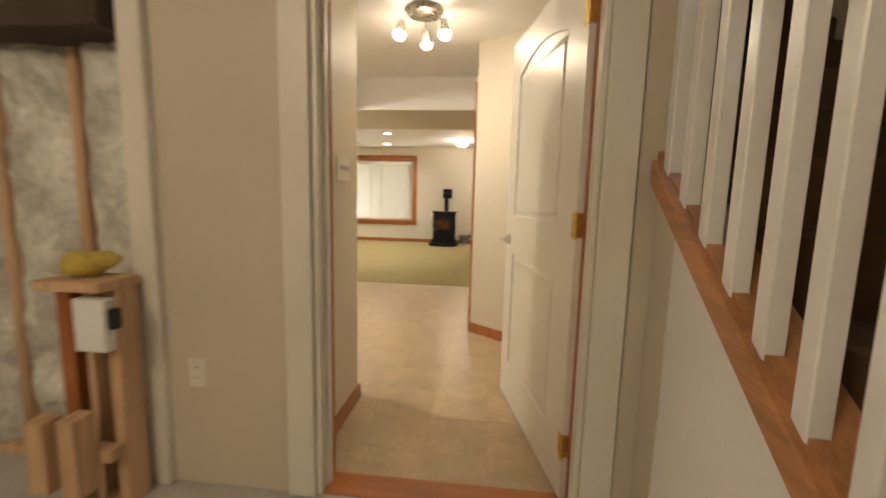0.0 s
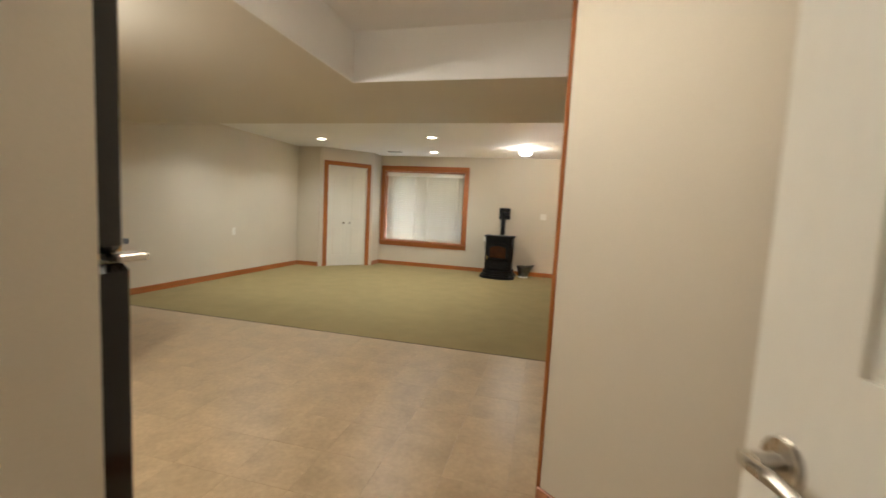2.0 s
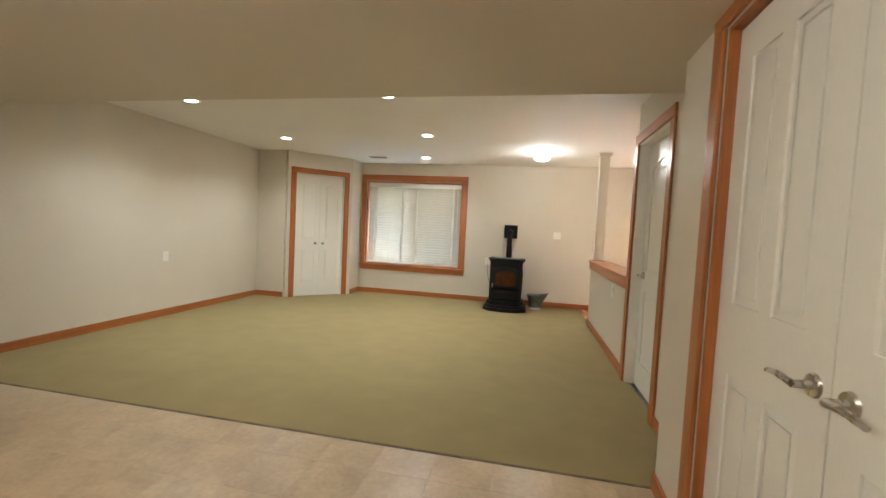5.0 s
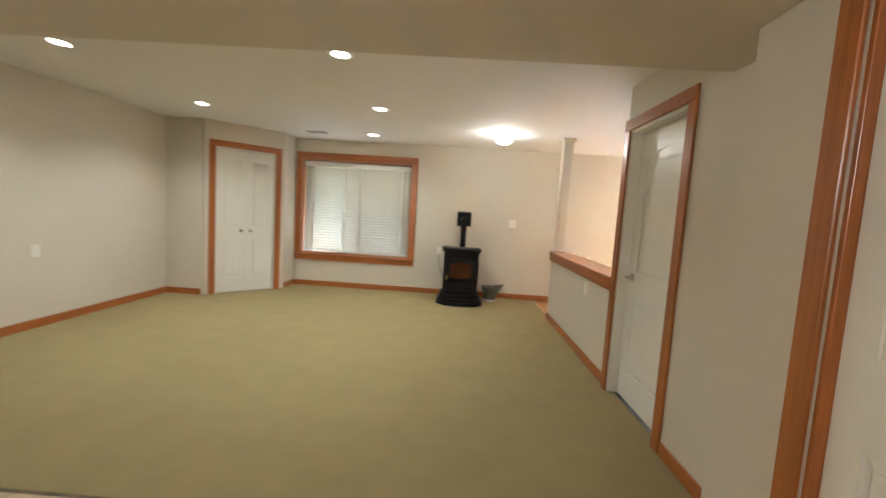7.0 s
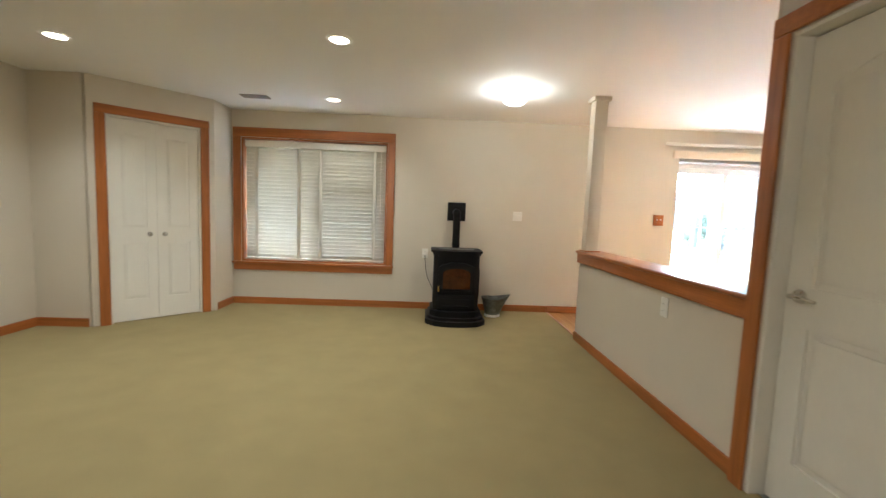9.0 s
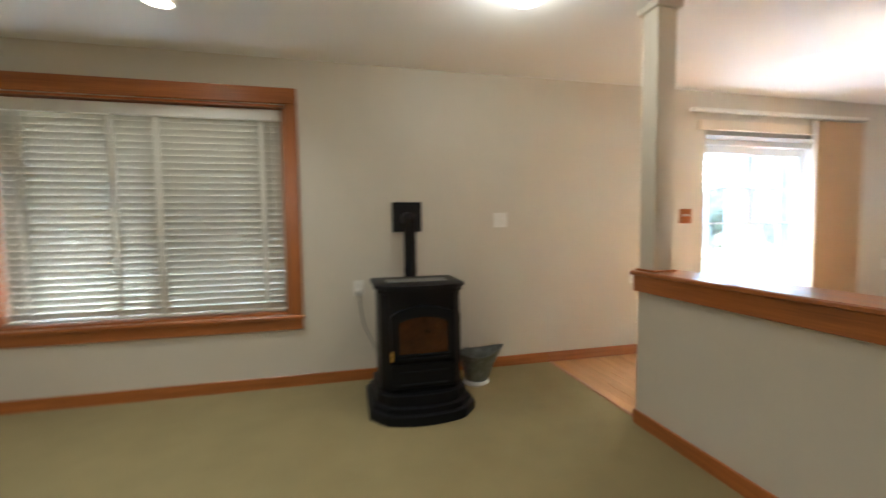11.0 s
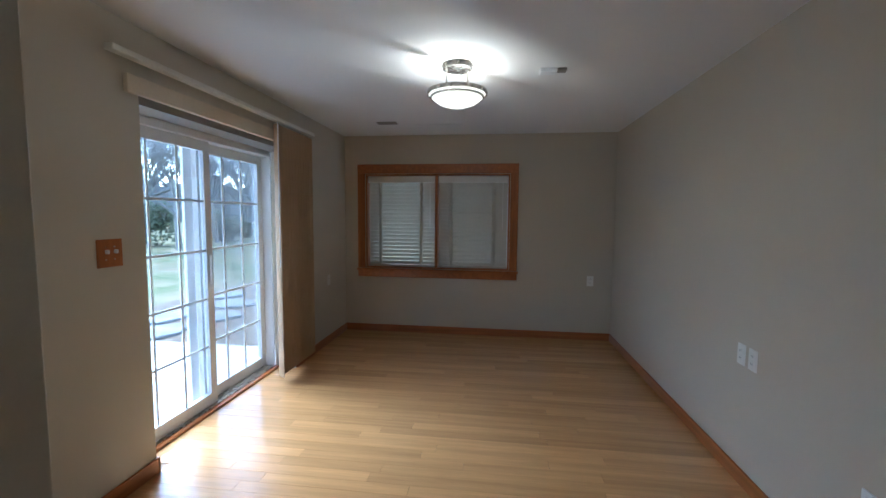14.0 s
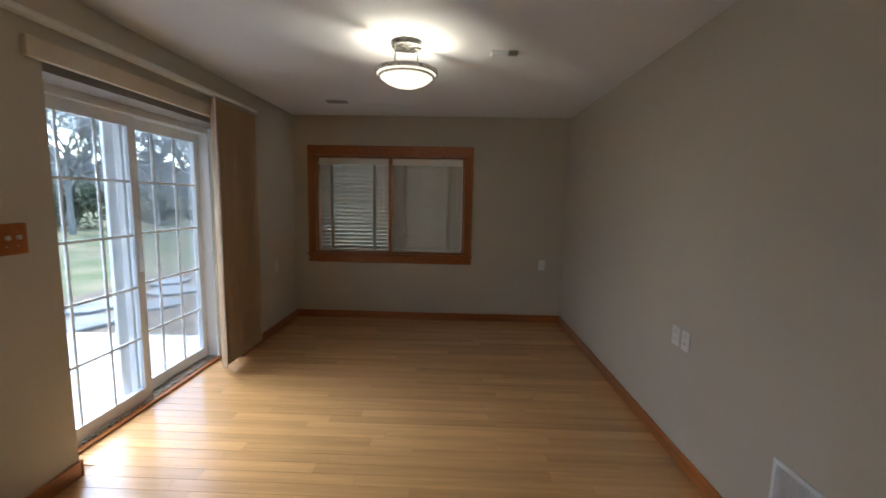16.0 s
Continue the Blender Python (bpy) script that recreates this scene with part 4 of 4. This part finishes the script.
curve.materials.append(BLACKM)
cord = new("power_cord", curve)
cord.parent = st
bm = bmesh.new()
box(bm, -0.385, -0.345, 9.64, 9.672, 0.685, 0.715)
soften(bm, 0.005)
part("plug", bm, PLATE, st)

hod = thing("coal_hod", pose(-0.09, 9.40, 0.004), "dented galvanised steel ash bucket with a wide pouring lip", "bucket")
bm = bmesh.new()
n, rings = 36, []
for i, (r, z) in enumerate([(0.085, 0.0), (0.087, 0.03), (0.105, 0.11), (0.125, 0.19), (0.142, 0.235), (0.136, 0.235), (0.118, 0.18), (0.098, 0.10), (0.08, 0.02), (0.0005, 0.015)]):
    ring = []
    for k in range(n):
        a = 2 * math.pi * k / n
        pull = max(0, math.cos(a)) ** 2 * max(0, z - 0.05) / 0.185
        ring.append(bm.verts.new((r * math.cos(a) + 0.075 * pull, r * 0.9 * math.sin(a) * (1 - 0.25 * pull), z + 0.035 * pull - 0.012 * (math.sin(a) ** 2) * (z > 0.15))))
    rings.append(ring)
for p, q in zip(rings, rings[1:]):
    for k in range(n):
        bm.faces.new((p[k], p[(k + 1) % n], q[(k + 1) % n], q[k]))
bm.faces.new(rings[0][::-1])
part("pail", bm, GALV, hod, "", True)
bm = bmesh.new()
lathe(bm, [(0.088, 0.0), (0.095, 0.004), (0.093, 0.028), (0.088, 0.03)], n=30)
part("foot_band", bm, WHITER, hod, "pale steel foot band", True)
bm = bmesh.new()
for k in range(10):
    a0, a1 = math.pi * k / 10, math.pi * (k + 1) / 10
    rod(bm, (-0.02 - 0.05 * math.sin(a0), 0.125 * math.cos(a0), 0.225 + 0.02 * math.sin(a0)), (-0.02 - 0.05 * math.sin(a1), 0.125 * math.cos(a1), 0.225 + 0.02 * math.sin(a1)), 0.004, n=6)
part("bail_handle", bm, GALV, hod)


# ---- switches and outlets ----
def plate(name, m, w, h, label, kind, material=None):
    """A wall plate centred on the local origin, facing -y. kind: toggles (a number), outlet or blank."""
    p = thing(name, m, label, name.replace("_", " "))
    part("plate", bx(-w / 2, w / 2, -0.006, -0.0005, -h / 2, h / 2, r=0.0035), material or PLATE, p)
    if kind == "outlet":
        for z in (-0.02, 0.02):
            f = part("socket", bx(-0.017, 0.017, -0.009, -0.006, z - 0.014, z + 0.014, r=0.003), material or PLATE, p)
            for x in (-0.006, 0.006):
                part("slot", bx(x - 0.0012, x + 0.0012, -0.0095, -0.009, z - 0.003, z + 0.006), DARK, f)
    elif isinstance(kind, int):
        for k in range(kind):
            x = (k - (kind - 1) / 2) * 0.046
            part("toggle", bx(x - 0.006, x + 0.006, -0.025, -0.006, -0.002, 0.017, r=0.003), PLATE if material is None else WHITER, p)
            for z in (-0.03, 0.03):
                bm = bmesh.new()
                rod(bm, (x, -0.0075, z), (x, -0.0055, z), 0.003, n=8)
                part("screw", bm, NICKEL if material else PLATE, p)
    return p


OUT = "white double electrical outlet on the wall"
plate("wall_outlet", pose(-0.933, FAR, 0.715), 0.075, 0.118, OUT + " with a pale plug", "outlet")
plate("light_switch", pose(0.218, FAR, 1.223), 0.118, 0.118, "white double light switch plate on the beige wall", 2)
plate("wall_outlet", pose(1.48, FAR, 0.705), 0.075, 0.118, OUT, "outlet")
plate("wall_outlet", pose(4.63, FAR, 0.71), 0.075, 0.118, OUT, "outlet")
plate("light_switch", pose(2.035, FAR, 1.243), 0.135, 0.135, "brown wooden switch plate with two white toggles", 2, TZ)
plate("wall_outlet", pose(LEFT, 6.755, 0.74, 0, 0, 90), 0.075, 0.118, OUT, "outlet")
plate("wall_outlet", pose(R2X, 6.746, 0.695, 0, 0, -90), 0.075, 0.118, OUT, "outlet")
plate("wall_outlet", pose(0.63, 7.04, 0.69, 0, 0, -90), 0.08, 0.125, OUT, "outlet")
plate("wall_outlet", pose(2.66, R2Y, 0.70, 0, 0, 180), 0.072, 0.115, OUT, "outlet")
plate("wall_outlet", pose(2.56, R2Y, 0.70, 0, 0, 180), 0.072, 0.115, OUT, "outlet")
plate("wall_outlet", pose(-0.63, 0.75, 0.475), 0.072, 0.115, "beige painted-over electrical outlet low on the foyer wall", "outlet", WHITE)
plate("light_switch", pose(-0.235, 1.303, 1.306, 0, 0, 90), 0.182, 0.118, "white triple light switch plate in the hall", 3)
plate("wall_outlet", pose(-3.15, 3.18, 1.165, 0, 0, 90), 0.118, 0.118, "white double-gang outlet plate above the counter", "outlet")


def grille(name, m, w, h, label, slats, material):
    g = thing(name, m, label, "vent")
    fr = bmesh.new()
    for b in ((-w / 2, w / 2, -h / 2, -h / 2 + 0.018), (-w / 2, w / 2, h / 2 - 0.018, h / 2), (-w / 2, -w / 2 + 0.018, -h / 2 + 0.018, h / 2 - 0.018), (w / 2 - 0.018, w / 2, -h / 2 + 0.018, h / 2 - 0.018)):
        box(fr, b[0], b[1], -0.008, -0.0005, b[2], b[3])
    part("frame", fr, material, g)
    # the shade behind the louvres is a near-black sheet
    part("backing", bx(-w / 2 + 0.018, w / 2 - 0.018, -0.002, -0.001, -h / 2 + 0.018, h / 2 - 0.018), DARK, g, "near-black sheet for the shade behind the slats")
    for k in range(slats):
        x = -w / 2 + 0.018 + (w - 0.036) * (k + 0.5) / slats
        part("slat", bx(x - (w - 0.036) / slats * 0.28, x + (w - 0.036) / slats * 0.28, -0.007, -0.002, -h / 2 + 0.018, h / 2 - 0.018), material, g)


grille("wall_vent", pose(1.74, R2Y, 0.34, 0, 0, 180), 0.30, 0.25, "white louvred wall register low on the wall", 18, WHITER)
grille("ceiling_vent", pose(-2.78, 9.04, CEIL_Z, 90, 0, 0), 0.28, 0.13, "grey louvred ceiling register", 12, TAUPE)
grille("ceiling_vent", pose(-2.70, 3.29, SOFFIT, 90, 0, 0), 0.11, 0.11, "brown louvred soffit register", 8, TAUPE)
grille("ceiling_vent", pose(4.50, 8.97, CEIL_Z, 90, 0, 0), 0.10, 0.20, "grey louvred ceiling register", 6, TAUPE)
sd = thing("smoke_detector", pose(3.09, 7.56, CEIL_Z), "white wireless alarm box on the ceiling", "detector")
part("case", bx(-0.035, 0.035, -0.09, 0.02, -0.028, -0.0005, r=0.005), WHITER, sd)
part("cover", bx(-0.028, 0.028, -0.15, -0.092, -0.018, -0.0005, r=0.004), TAUPE, sd, "grey end cap")
solid("access_panel", bx(4.60, 4.86, 8.20, 8.75, CEIL_Z - 0.006, CEIL_Z - 0.0005, r=0.002), CEIL, "white ceiling access panel", "ceiling panel")


# ---- kitchen ----
bc = thing("base_cabinet", pose(0, 0, 0), "narrow maple base cabinet beside the range", "cabinet")
part("body", bx(-3.145, -2.56, 3.085, 3.335, 0.10, 0.895, r=0.002), OAKZ, bc)
part("toe_kick", bx(-3.10, -2.545, 3.085, 3.34, 0.004, 0.10, r=0.003), OAKZ, bc)
part("side_panel", bx(-3.145, -2.56, 3.336, 3.345, 0.10, 0.895, r=0.002), OAKZ, bc)


def shaker(x, y0, y1, z0, z1, knob, parent):
    """A framed cabinet door on the plane x, facing +x."""
    w = 0.052
    d = part("cabinet_door", bx(x + 0.001, x + 0.012, y0 + w, y1 - w, z0 + w, z1 - w), OAKZ, parent)
    for a, b in ((y0, y0 + w), (y1 - w, y1)):
        part("stile", bx(x + 0.001, x + 0.02, a, b, z0, z1, r=0.0015), OAKZ, d)
    for a, b in ((z0, z0 + w), (z1 - w, z1)):
        part("rail", bx(x + 0.001, x + 0.0198, y0 + w, y1 - w, a, b, r=0.0015), OAKZ, d)
    k = bmesh.new()
    ky, kz = knob
    rod(k, (x + 0.02, ky, kz), (x + 0.035, ky, kz), 0.005)
    bmesh.ops.create_uvsphere(k, u_segments=12, v_segments=8, radius=0.014, matrix=pose(x + 0.042, ky, kz))
    part("knob", k, NICKEL, d, "nickel knob", True)


shaker(-2.56, 3.09, 3.33, 0.115, 0.885, (3.115, 0.85), bc)
ct = thing("countertop", pose(0, 0, 0), "dark grey laminate countertop with a short backsplash", "countertop")
part("slab", bx(-3.148, -2.51, 3.085, 3.365, 0.897, 0.935, r=0.006), STONE, ct)
part("backsplash", bx(-3.148, -3.128, 3.085, 3.36, 0.9352, 1.03, r=0.003), STONE, ct)
rg = thing("range", pose(0, 0, 0), "black freestanding electric range with an oven window", "range")
part("body", bx(-3.14, -2.56, 2.32, 3.078, 0.03, 0.90, r=0.006), BLACKM, rg)
part("cooktop", bx(-3.14, -2.505, 2.318, 3.079, 0.902, 0.925, r=0.005), BLACK, rg)
part("backguard", bx(-3.145, -3.045, 2.32, 3.078, 0.925, 1.235, r=0.01), BLACKM, rg)
od = part("oven_door", bx(-2.558, -2.512, 2.335, 3.065, 0.25, 0.80, r=0.008), BLACK, rg)
part("oven_window", bx(-2.5115, -2.509, 2.46, 2.94, 0.38, 0.66, r=0.001), OVEN, od, "smoked oven window")
bm = bmesh.new()
rod(bm, (-2.475, 2.40, 0.765), (-2.475, 3.0, 0.765), 0.012)
for y in (2.42, 2.98):
    rod(bm, (-2.512, y, 0.765), (-2.475, y, 0.765), 0.008)
part("oven_handle", bm, BLACKM, od, "", True)
part("front_rail", bx(-2.558, -2.515, 2.335, 3.065, 0.81, 0.895, r=0.006), BLACK, rg)
part("drawer", bx(-2.558, -2.515, 2.335, 3.065, 0.06, 0.24, r=0.006), BLACK, rg)
for y, x in ((2.52, -2.68), (2.88, -2.68), (2.52, -2.92), (2.88, -2.92)):
    bm = bmesh.new()
    lathe(bm, [(0.03, 0.926), (0.09, 0.930), (0.095, 0.926)], (x, y, 0), 28)
    part("burner", bm, BLACKM, rg, "", True)
for k in range(4):
    bm = bmesh.new()
    y = 2.42 + 0.05 * k if k < 2 else 2.88 + 0.07 * (k - 2)
    rod(bm, (-3.045, y, 1.12), (-3.02, y, 1.12), 0.019, 0.016, 16)
    part("knob", bm, BLACKM, rg, "", True)
solid("trim_floor", bx(-2.515, -2.495, 2.20, 3.10, 0.0, 0.045, r=0.004), OAKZ, "maple floor strip under the range", "trim")
uc = thing("wall_cabinet", pose(0, 0, 0), "narrow maple wall cabinet with a framed door", "cabinet")
part("body", bx(-3.145, -2.835, 3.082, 3.34, 1.325, 2.098, r=0.002), OAKZ, uc)
shaker(-2.835, 3.086, 3.336, 1.33, 2.094, (3.11, 1.365), uc)
ov = thing("wall_cabinet", pose(0, 0, 0), "maple wall cabinet above the microwave", "cabinet")
part("body", bx(-3.145, -2.835, 2.32, 3.080, 1.80, 2.125, r=0.002), OAKZ, ov)
shaker(-2.835, 2.705, 3.076, 1.805, 2.12, (2.74, 1.84), ov)
shaker(-2.835, 2.324, 2.695, 1.805, 2.12, (2.66, 1.84), ov)
mw = thing("microwave", pose(0, 0, 0), "black over-the-range microwave oven", "microwave")
part("body", bx(-3.14, -2.77, 2.325, 3.075, 1.345, 1.795, r=0.006), BLACKM, mw)
md = part("door", bx(-2.768, -2.745, 2.33, 2.86, 1.36, 1.79, r=0.005), BLACK, mw)
part("window", bx(-2.7448, -2.743, 2.40, 2.78, 1.43, 1.70, r=0.0005), OVEN, md, "dark microwave window")
part("control_panel", bx(-2.768, -2.746, 2.865, 3.07, 1.36, 1.79, r=0.005), BLACK, mw)
part("display", bx(-2.7458, -2.7445, 2.90, 3.03, 1.68, 1.72), mat("green_display", (0.012, 0.02, 0.012), 0.2, bump=0), mw, "dim green display")
for i in range(4):
    for j in range(3):
        part("key", bx(-2.7458, -2.7445, 2.905 + 0.043 * j, 2.935 + 0.043 * j, 1.42 + 0.058 * i, 1.455 + 0.058 * i), BLACK, mw)
fg = thing("refrigerator", pose(0, 0, 0), "black top-freezer refrigerator beside the hall wall", "refrigerator")
part("cabinet", bx(-1.01, -0.306, 1.11, 1.53, 0.03, 1.70, r=0.008), BLACKM, fg)
part("freezer_door", bx(-1.01, -0.306, 1.535, 1.620, 1.15, 1.70, r=0.012), BLACK, fg)
part("refrigerator_door", bx(-1.01, -0.306, 1.535, 1.630, 0.09, 1.135, r=0.012), BLACK, fg)
part("hinge_cap", bx(-0.34, -0.30, 1.60, 1.65, 1.137, 1.149, r=0.003), NICKEL, fg, "nickel hinge cap")
part("foot_grille", bx(-1.0, -0.315, 1.53, 1.57, 0.012, 0.085, r=0.004), BLACKM, fg)


# ---- foyer ----
kx0, kx1, sl0 = 1.03, 1.12, 0.744


def rz(y):
    return 0.698 + sl0 * y


bm = bmesh.new()
YZ = Matrix(((0, 0, 1, 0), (1, 0, 0, 0), (0, 1, 0, 0), (0, 0, 0, 1)))
outline(bm, [(-0.7, 0), (0.734, 0), (0.734, rz(0.734) + 0.02), (-0.7, rz(-0.7) + 0.02)], kx0 + 0.005, kx1 - 0.005, YZ)
solid("knee_wall", bm, WHITER, "white painted knee wall beside the stairs", "wall")
bm = bmesh.new()
outline(bm, [(0.593, 0), (0.735, 0), (0.735, rz(0.735) - 0.002), (0.593, rz(0.593) - 0.002)], kx0 + 0.001, kx1 - 0.001, YZ)
solid("knee_wall_end", bm, PAINT, "beige painted end of the knee wall", "wall")
stair = thing("staircase", pose(0, 0, 0), "carpeted staircase with a white baluster railing", "staircase", kind="structure")
bm = bmesh.new()
outline(bm, [(-0.7, rz(-0.7)), (0.733, rz(0.733)), (0.733, rz(0.733) + 0.08), (-0.7, rz(-0.7) + 0.08)], kx0 - 0.03, kx1 + 0.03, YZ)
soften(bm, 0.006)
part("stringer_cap", bm, RAILW, stair, "oak stringer cap")
for k in range(10):
    y = -0.464 + 0.126 * k
    bm = bmesh.new()
    box(bm, kx0 - 0.008, kx0 + 0.034, y - 0.02, y + 0.02, rz(y) + 0.06, rz(y) + 0.95)
    soften(bm, 0.003)
    part("baluster", bm, WHITER, stair)
    bm = bmesh.new()
    outline(bm, [(y + 0.02, rz(y + 0.02) + 0.07), (y + 0.1055, rz(y + 0.1055) + 0.07), (y + 0.1055, rz(y + 0.1055) + 0.092), (y + 0.02, rz(y + 0.02) + 0.092)], kx0 - 0.004, kx0 + 0.03, YZ)
    part("fillet", bm, RAILW, stair)
bm = bmesh.new()
outline(bm, [(-0.7, rz(-0.7) + 0.94), (0.733, rz(0.733) + 0.94), (0.733, rz(0.733) + 1.0), (-0.7, rz(-0.7) + 1.0)], kx0 - 0.015, kx0 + 0.045, YZ)
soften(bm, 0.012)
part("handrail", bm, RAILW, stair, "oak handrail")
for k in range(13):
    y = -0.95 + 0.25 * k
    bm = bmesh.new()
    box(bm, 1.145, 2.08, y, y + 0.285, 0.188 * k - 0.02 if k else 0, 0.188 * (k + 1))
    soften(bm, 0.012)
    part("step", bm, BROWN, stair, "dark brown carpeted step")
wall("wall_stair", "x", 2.09, 2.2, -3.2, 2.4, 0, 3.6)
wall("wall_stair_end", "y", 2.40, 2.5, 1.0, 2.2, 0, 3.6)
wall("wall_foyer_back", "y", -3.2, -3.08, -3.2, 2.2, 0, TOP)
wall("wall_foyer_left", "x", -3.2, -3.08, -3.08, 0.98, 0, TOP)
solid("ceiling_stairs", bx(1.0, 2.2, 0.85, 2.5, 3.4, 3.5), CEIL, "white painted ceiling", "ceiling")
board("casing_corner", -0.85, -0.751, 0.715, 0.87, 0, 2.30, WHITE, "white painted end trim of the wall")
# unfinished wall
iw = thing("insulated_wall", pose(0, 0, 0), "unfinished stud wall with film-faced insulation batts", "wall", kind="structure")
rnd = random.Random(9)
for k in range(6):
    x0 = -3.05 + 0.375 * k
    bm = bmesh.new()
    bmesh.ops.create_grid(bm, x_segments=14, y_segments=44, size=0.5)
    for v in bm.verts:
        u, w = v.co.x + 0.5, v.co.y + 0.5
        bulge = 0.13 * math.sin(math.pi * u) ** 0.6 * (0.6 + 0.5 * noise.noise(Vector((u * 3 + k * 7, w * 9, 1)))) + 0.02 * noise.noise(Vector((u * 9, w * 25, k * 3)))
        v.co = Vector((x0 + 0.36 * u, 0.90 - bulge, 0.02 + 1.73 * w))
    part("insulation_batt", bm, FOIL, iw, "crumpled film-faced insulation", True)
    bm = bmesh.new()
    box(bm, x0 - 0.035, x0 + 0.003, 0.86, 0.905, 0.04, 2.45)
    part("stud", bm, PINE, iw)
part("plate", bx(-3.08, -0.862, 0.80, 0.90, 0.0, 0.04), PINE, iw)
part("rim_joist", bx(-3.08, -0.862, 0.66, 0.905, 1.74, 2.45), JOIST, iw, "dark brown rim joist")
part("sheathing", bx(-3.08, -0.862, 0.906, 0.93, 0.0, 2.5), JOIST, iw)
wb = thing("lumber_stand", pose(-0.174, 0.02, 0) @ Matrix.Diagonal((0.72, 1, 1, 1)), "rough pine lumber stand with a shelf board", "stand")
part("shelf", bx(-1.21, -0.87, 0.50, 0.68, 0.835, 0.87, r=0.004), PINE, wb)
part("leg", bx(-1.19, -1.11, 0.56, 0.65, 0.0, 0.835, r=0.004), TZ, wb, "dark stained leg")
part("leg", bx(-1.06, -1.02, 0.57, 0.65, 0.0, 0.835, r=0.004), PINE, wb)
part("leg", bx(-0.94, -0.87, 0.57, 0.66, 0.0, 0.835, r=0.004), PINE, wb)
part("brace", bx(-1.33, -0.87, 0.505, 0.555, 0.22, 0.27, r=0.004), PINE, wb)
part("block", bx(-1.20, -1.10, 0.42, 0.50, 0.14, 0.40, r=0.004), PINE, wb)
part("block", bx(-1.02, -0.93, 0.42, 0.50, 0.14, 0.42, r=0.004), PINE, wb)
part("foot", bx(-1.14, -1.09, 0.42, 0.65, 0.0, 0.05, r=0.003), PINE, wb)
part("foot", bx(-0.99, -0.94, 0.42, 0.65, 0.0, 0.05, r=0.003), PINE, wb)
jb = thing("junction_box", pose(-0.84, 0.52, 0.74), "white plastic electrical box", "electrical box")
part("case", bx(-0.06, 0.06, 0.0, 0.049, -0.11, 0.075, r=0.005), WHITER, jb)
part("cover", bx(0.062, 0.085, 0.01, 0.045, -0.03, 0.04, r=0.004), BLACKM, jb, "dark cover")
bm = bmesh.new()
bmesh.ops.create_icosphere(bm, subdivisions=3, radius=0.09, matrix=Matrix.Translation((-0.93, 0.62, 0.925)) @ Matrix.Diagonal((0.9, 0.7, 0.6, 1)))
for v in bm.verts:
    v.co += Vector((1, 1, 1)) * 0.03 * noise.noise(v.co * 14)
tagged(new("insulation_scrap", mesh("insulation_scrap", bm, YELLOW, True)), "scrap of yellow fibre insulation on the shelf board", "insulation")

# ---- floor pieces ----
ft = solid("floor_tiles", bx(-4.66, 1.0, 0.885, 4.672, -0.054, -0.0035), GROUT, "tan mottled vinyl tile floor", "floor")
T = 0.3048
tm = mesh("tile", bx(0.0007, T - 0.0007, 0.0007, T - 0.0007, -0.0034, 0.001), TILE)
cuts = {}
ny = int((4.672 - 0.885) / T) + 2
for i in range(int(5.66 / T) + 1):
    for j in range(ny):
        x0, y0 = -4.66 + i * T, 0.885 + j * T - 0.11
        x1, y1 = min(x0 + T, 1.0), min(y0 + T, 4.672)
        y0 = max(y0, 0.886)
        if x1 - x0 < 0.02 or y1 - y0 < 0.02 or (x0 < -3.2 and y0 < 3.1):
            continue
        key = (round(x1 - x0, 3), round(y1 - y0, 3))
        if key not in cuts:
            cuts[key] = mesh("tile", bx(0.0007, key[0] - 0.0007, 0.0007, key[1] - 0.0007, -0.0034, 0.001), TILE)
        o = new("tile", cuts[key])
        o.parent = ft
        o.location = (x0, y0, 0)
fw = solid("floor_wood", bx(0.664, R2X, R2Y, FAR + 0.20, -0.054, -0.006), SUBFLOOR, "maple strip hardwood floor", "floor")
rnd = random.Random(12)
PW = 0.0826
lens = [0.62, 0.81, 1.02, 1.27, 1.55]
pm = {}
for i in range(int((R2X - 0.68) / PW) + 1):
    x0 = 0.681 + i * PW
    pw = min(PW, R2X - x0)
    if pw < 0.02:
        continue
    y = R2Y + 0.001
    first = True
    yend = FAR + (0.16 if 2.26 < x0 and x0 + pw < 3.83 else 0.0)
    while y < yend - 0.01:
        L = rnd.uniform(0.3, 1.2) if first else rnd.choice(lens) * rnd.uniform(0.9, 1.1)
        L = round(min(L, yend - y), 2) if yend - y - L > 0.2 else yend - y
        first = False
        key = (round(pw, 4), round(L, 3))
        if key not in pm:
            pm[key] = mesh("plank", bx(0.0006, pw - 0.0006, 0.0006, L - 0.0006, -0.0055, 0.0), PLANK)
        o = new("plank", pm[key])
        o.parent = fw
        o.location = (x0, y, rnd.uniform(-0.0003, 0.0003))
        y += L
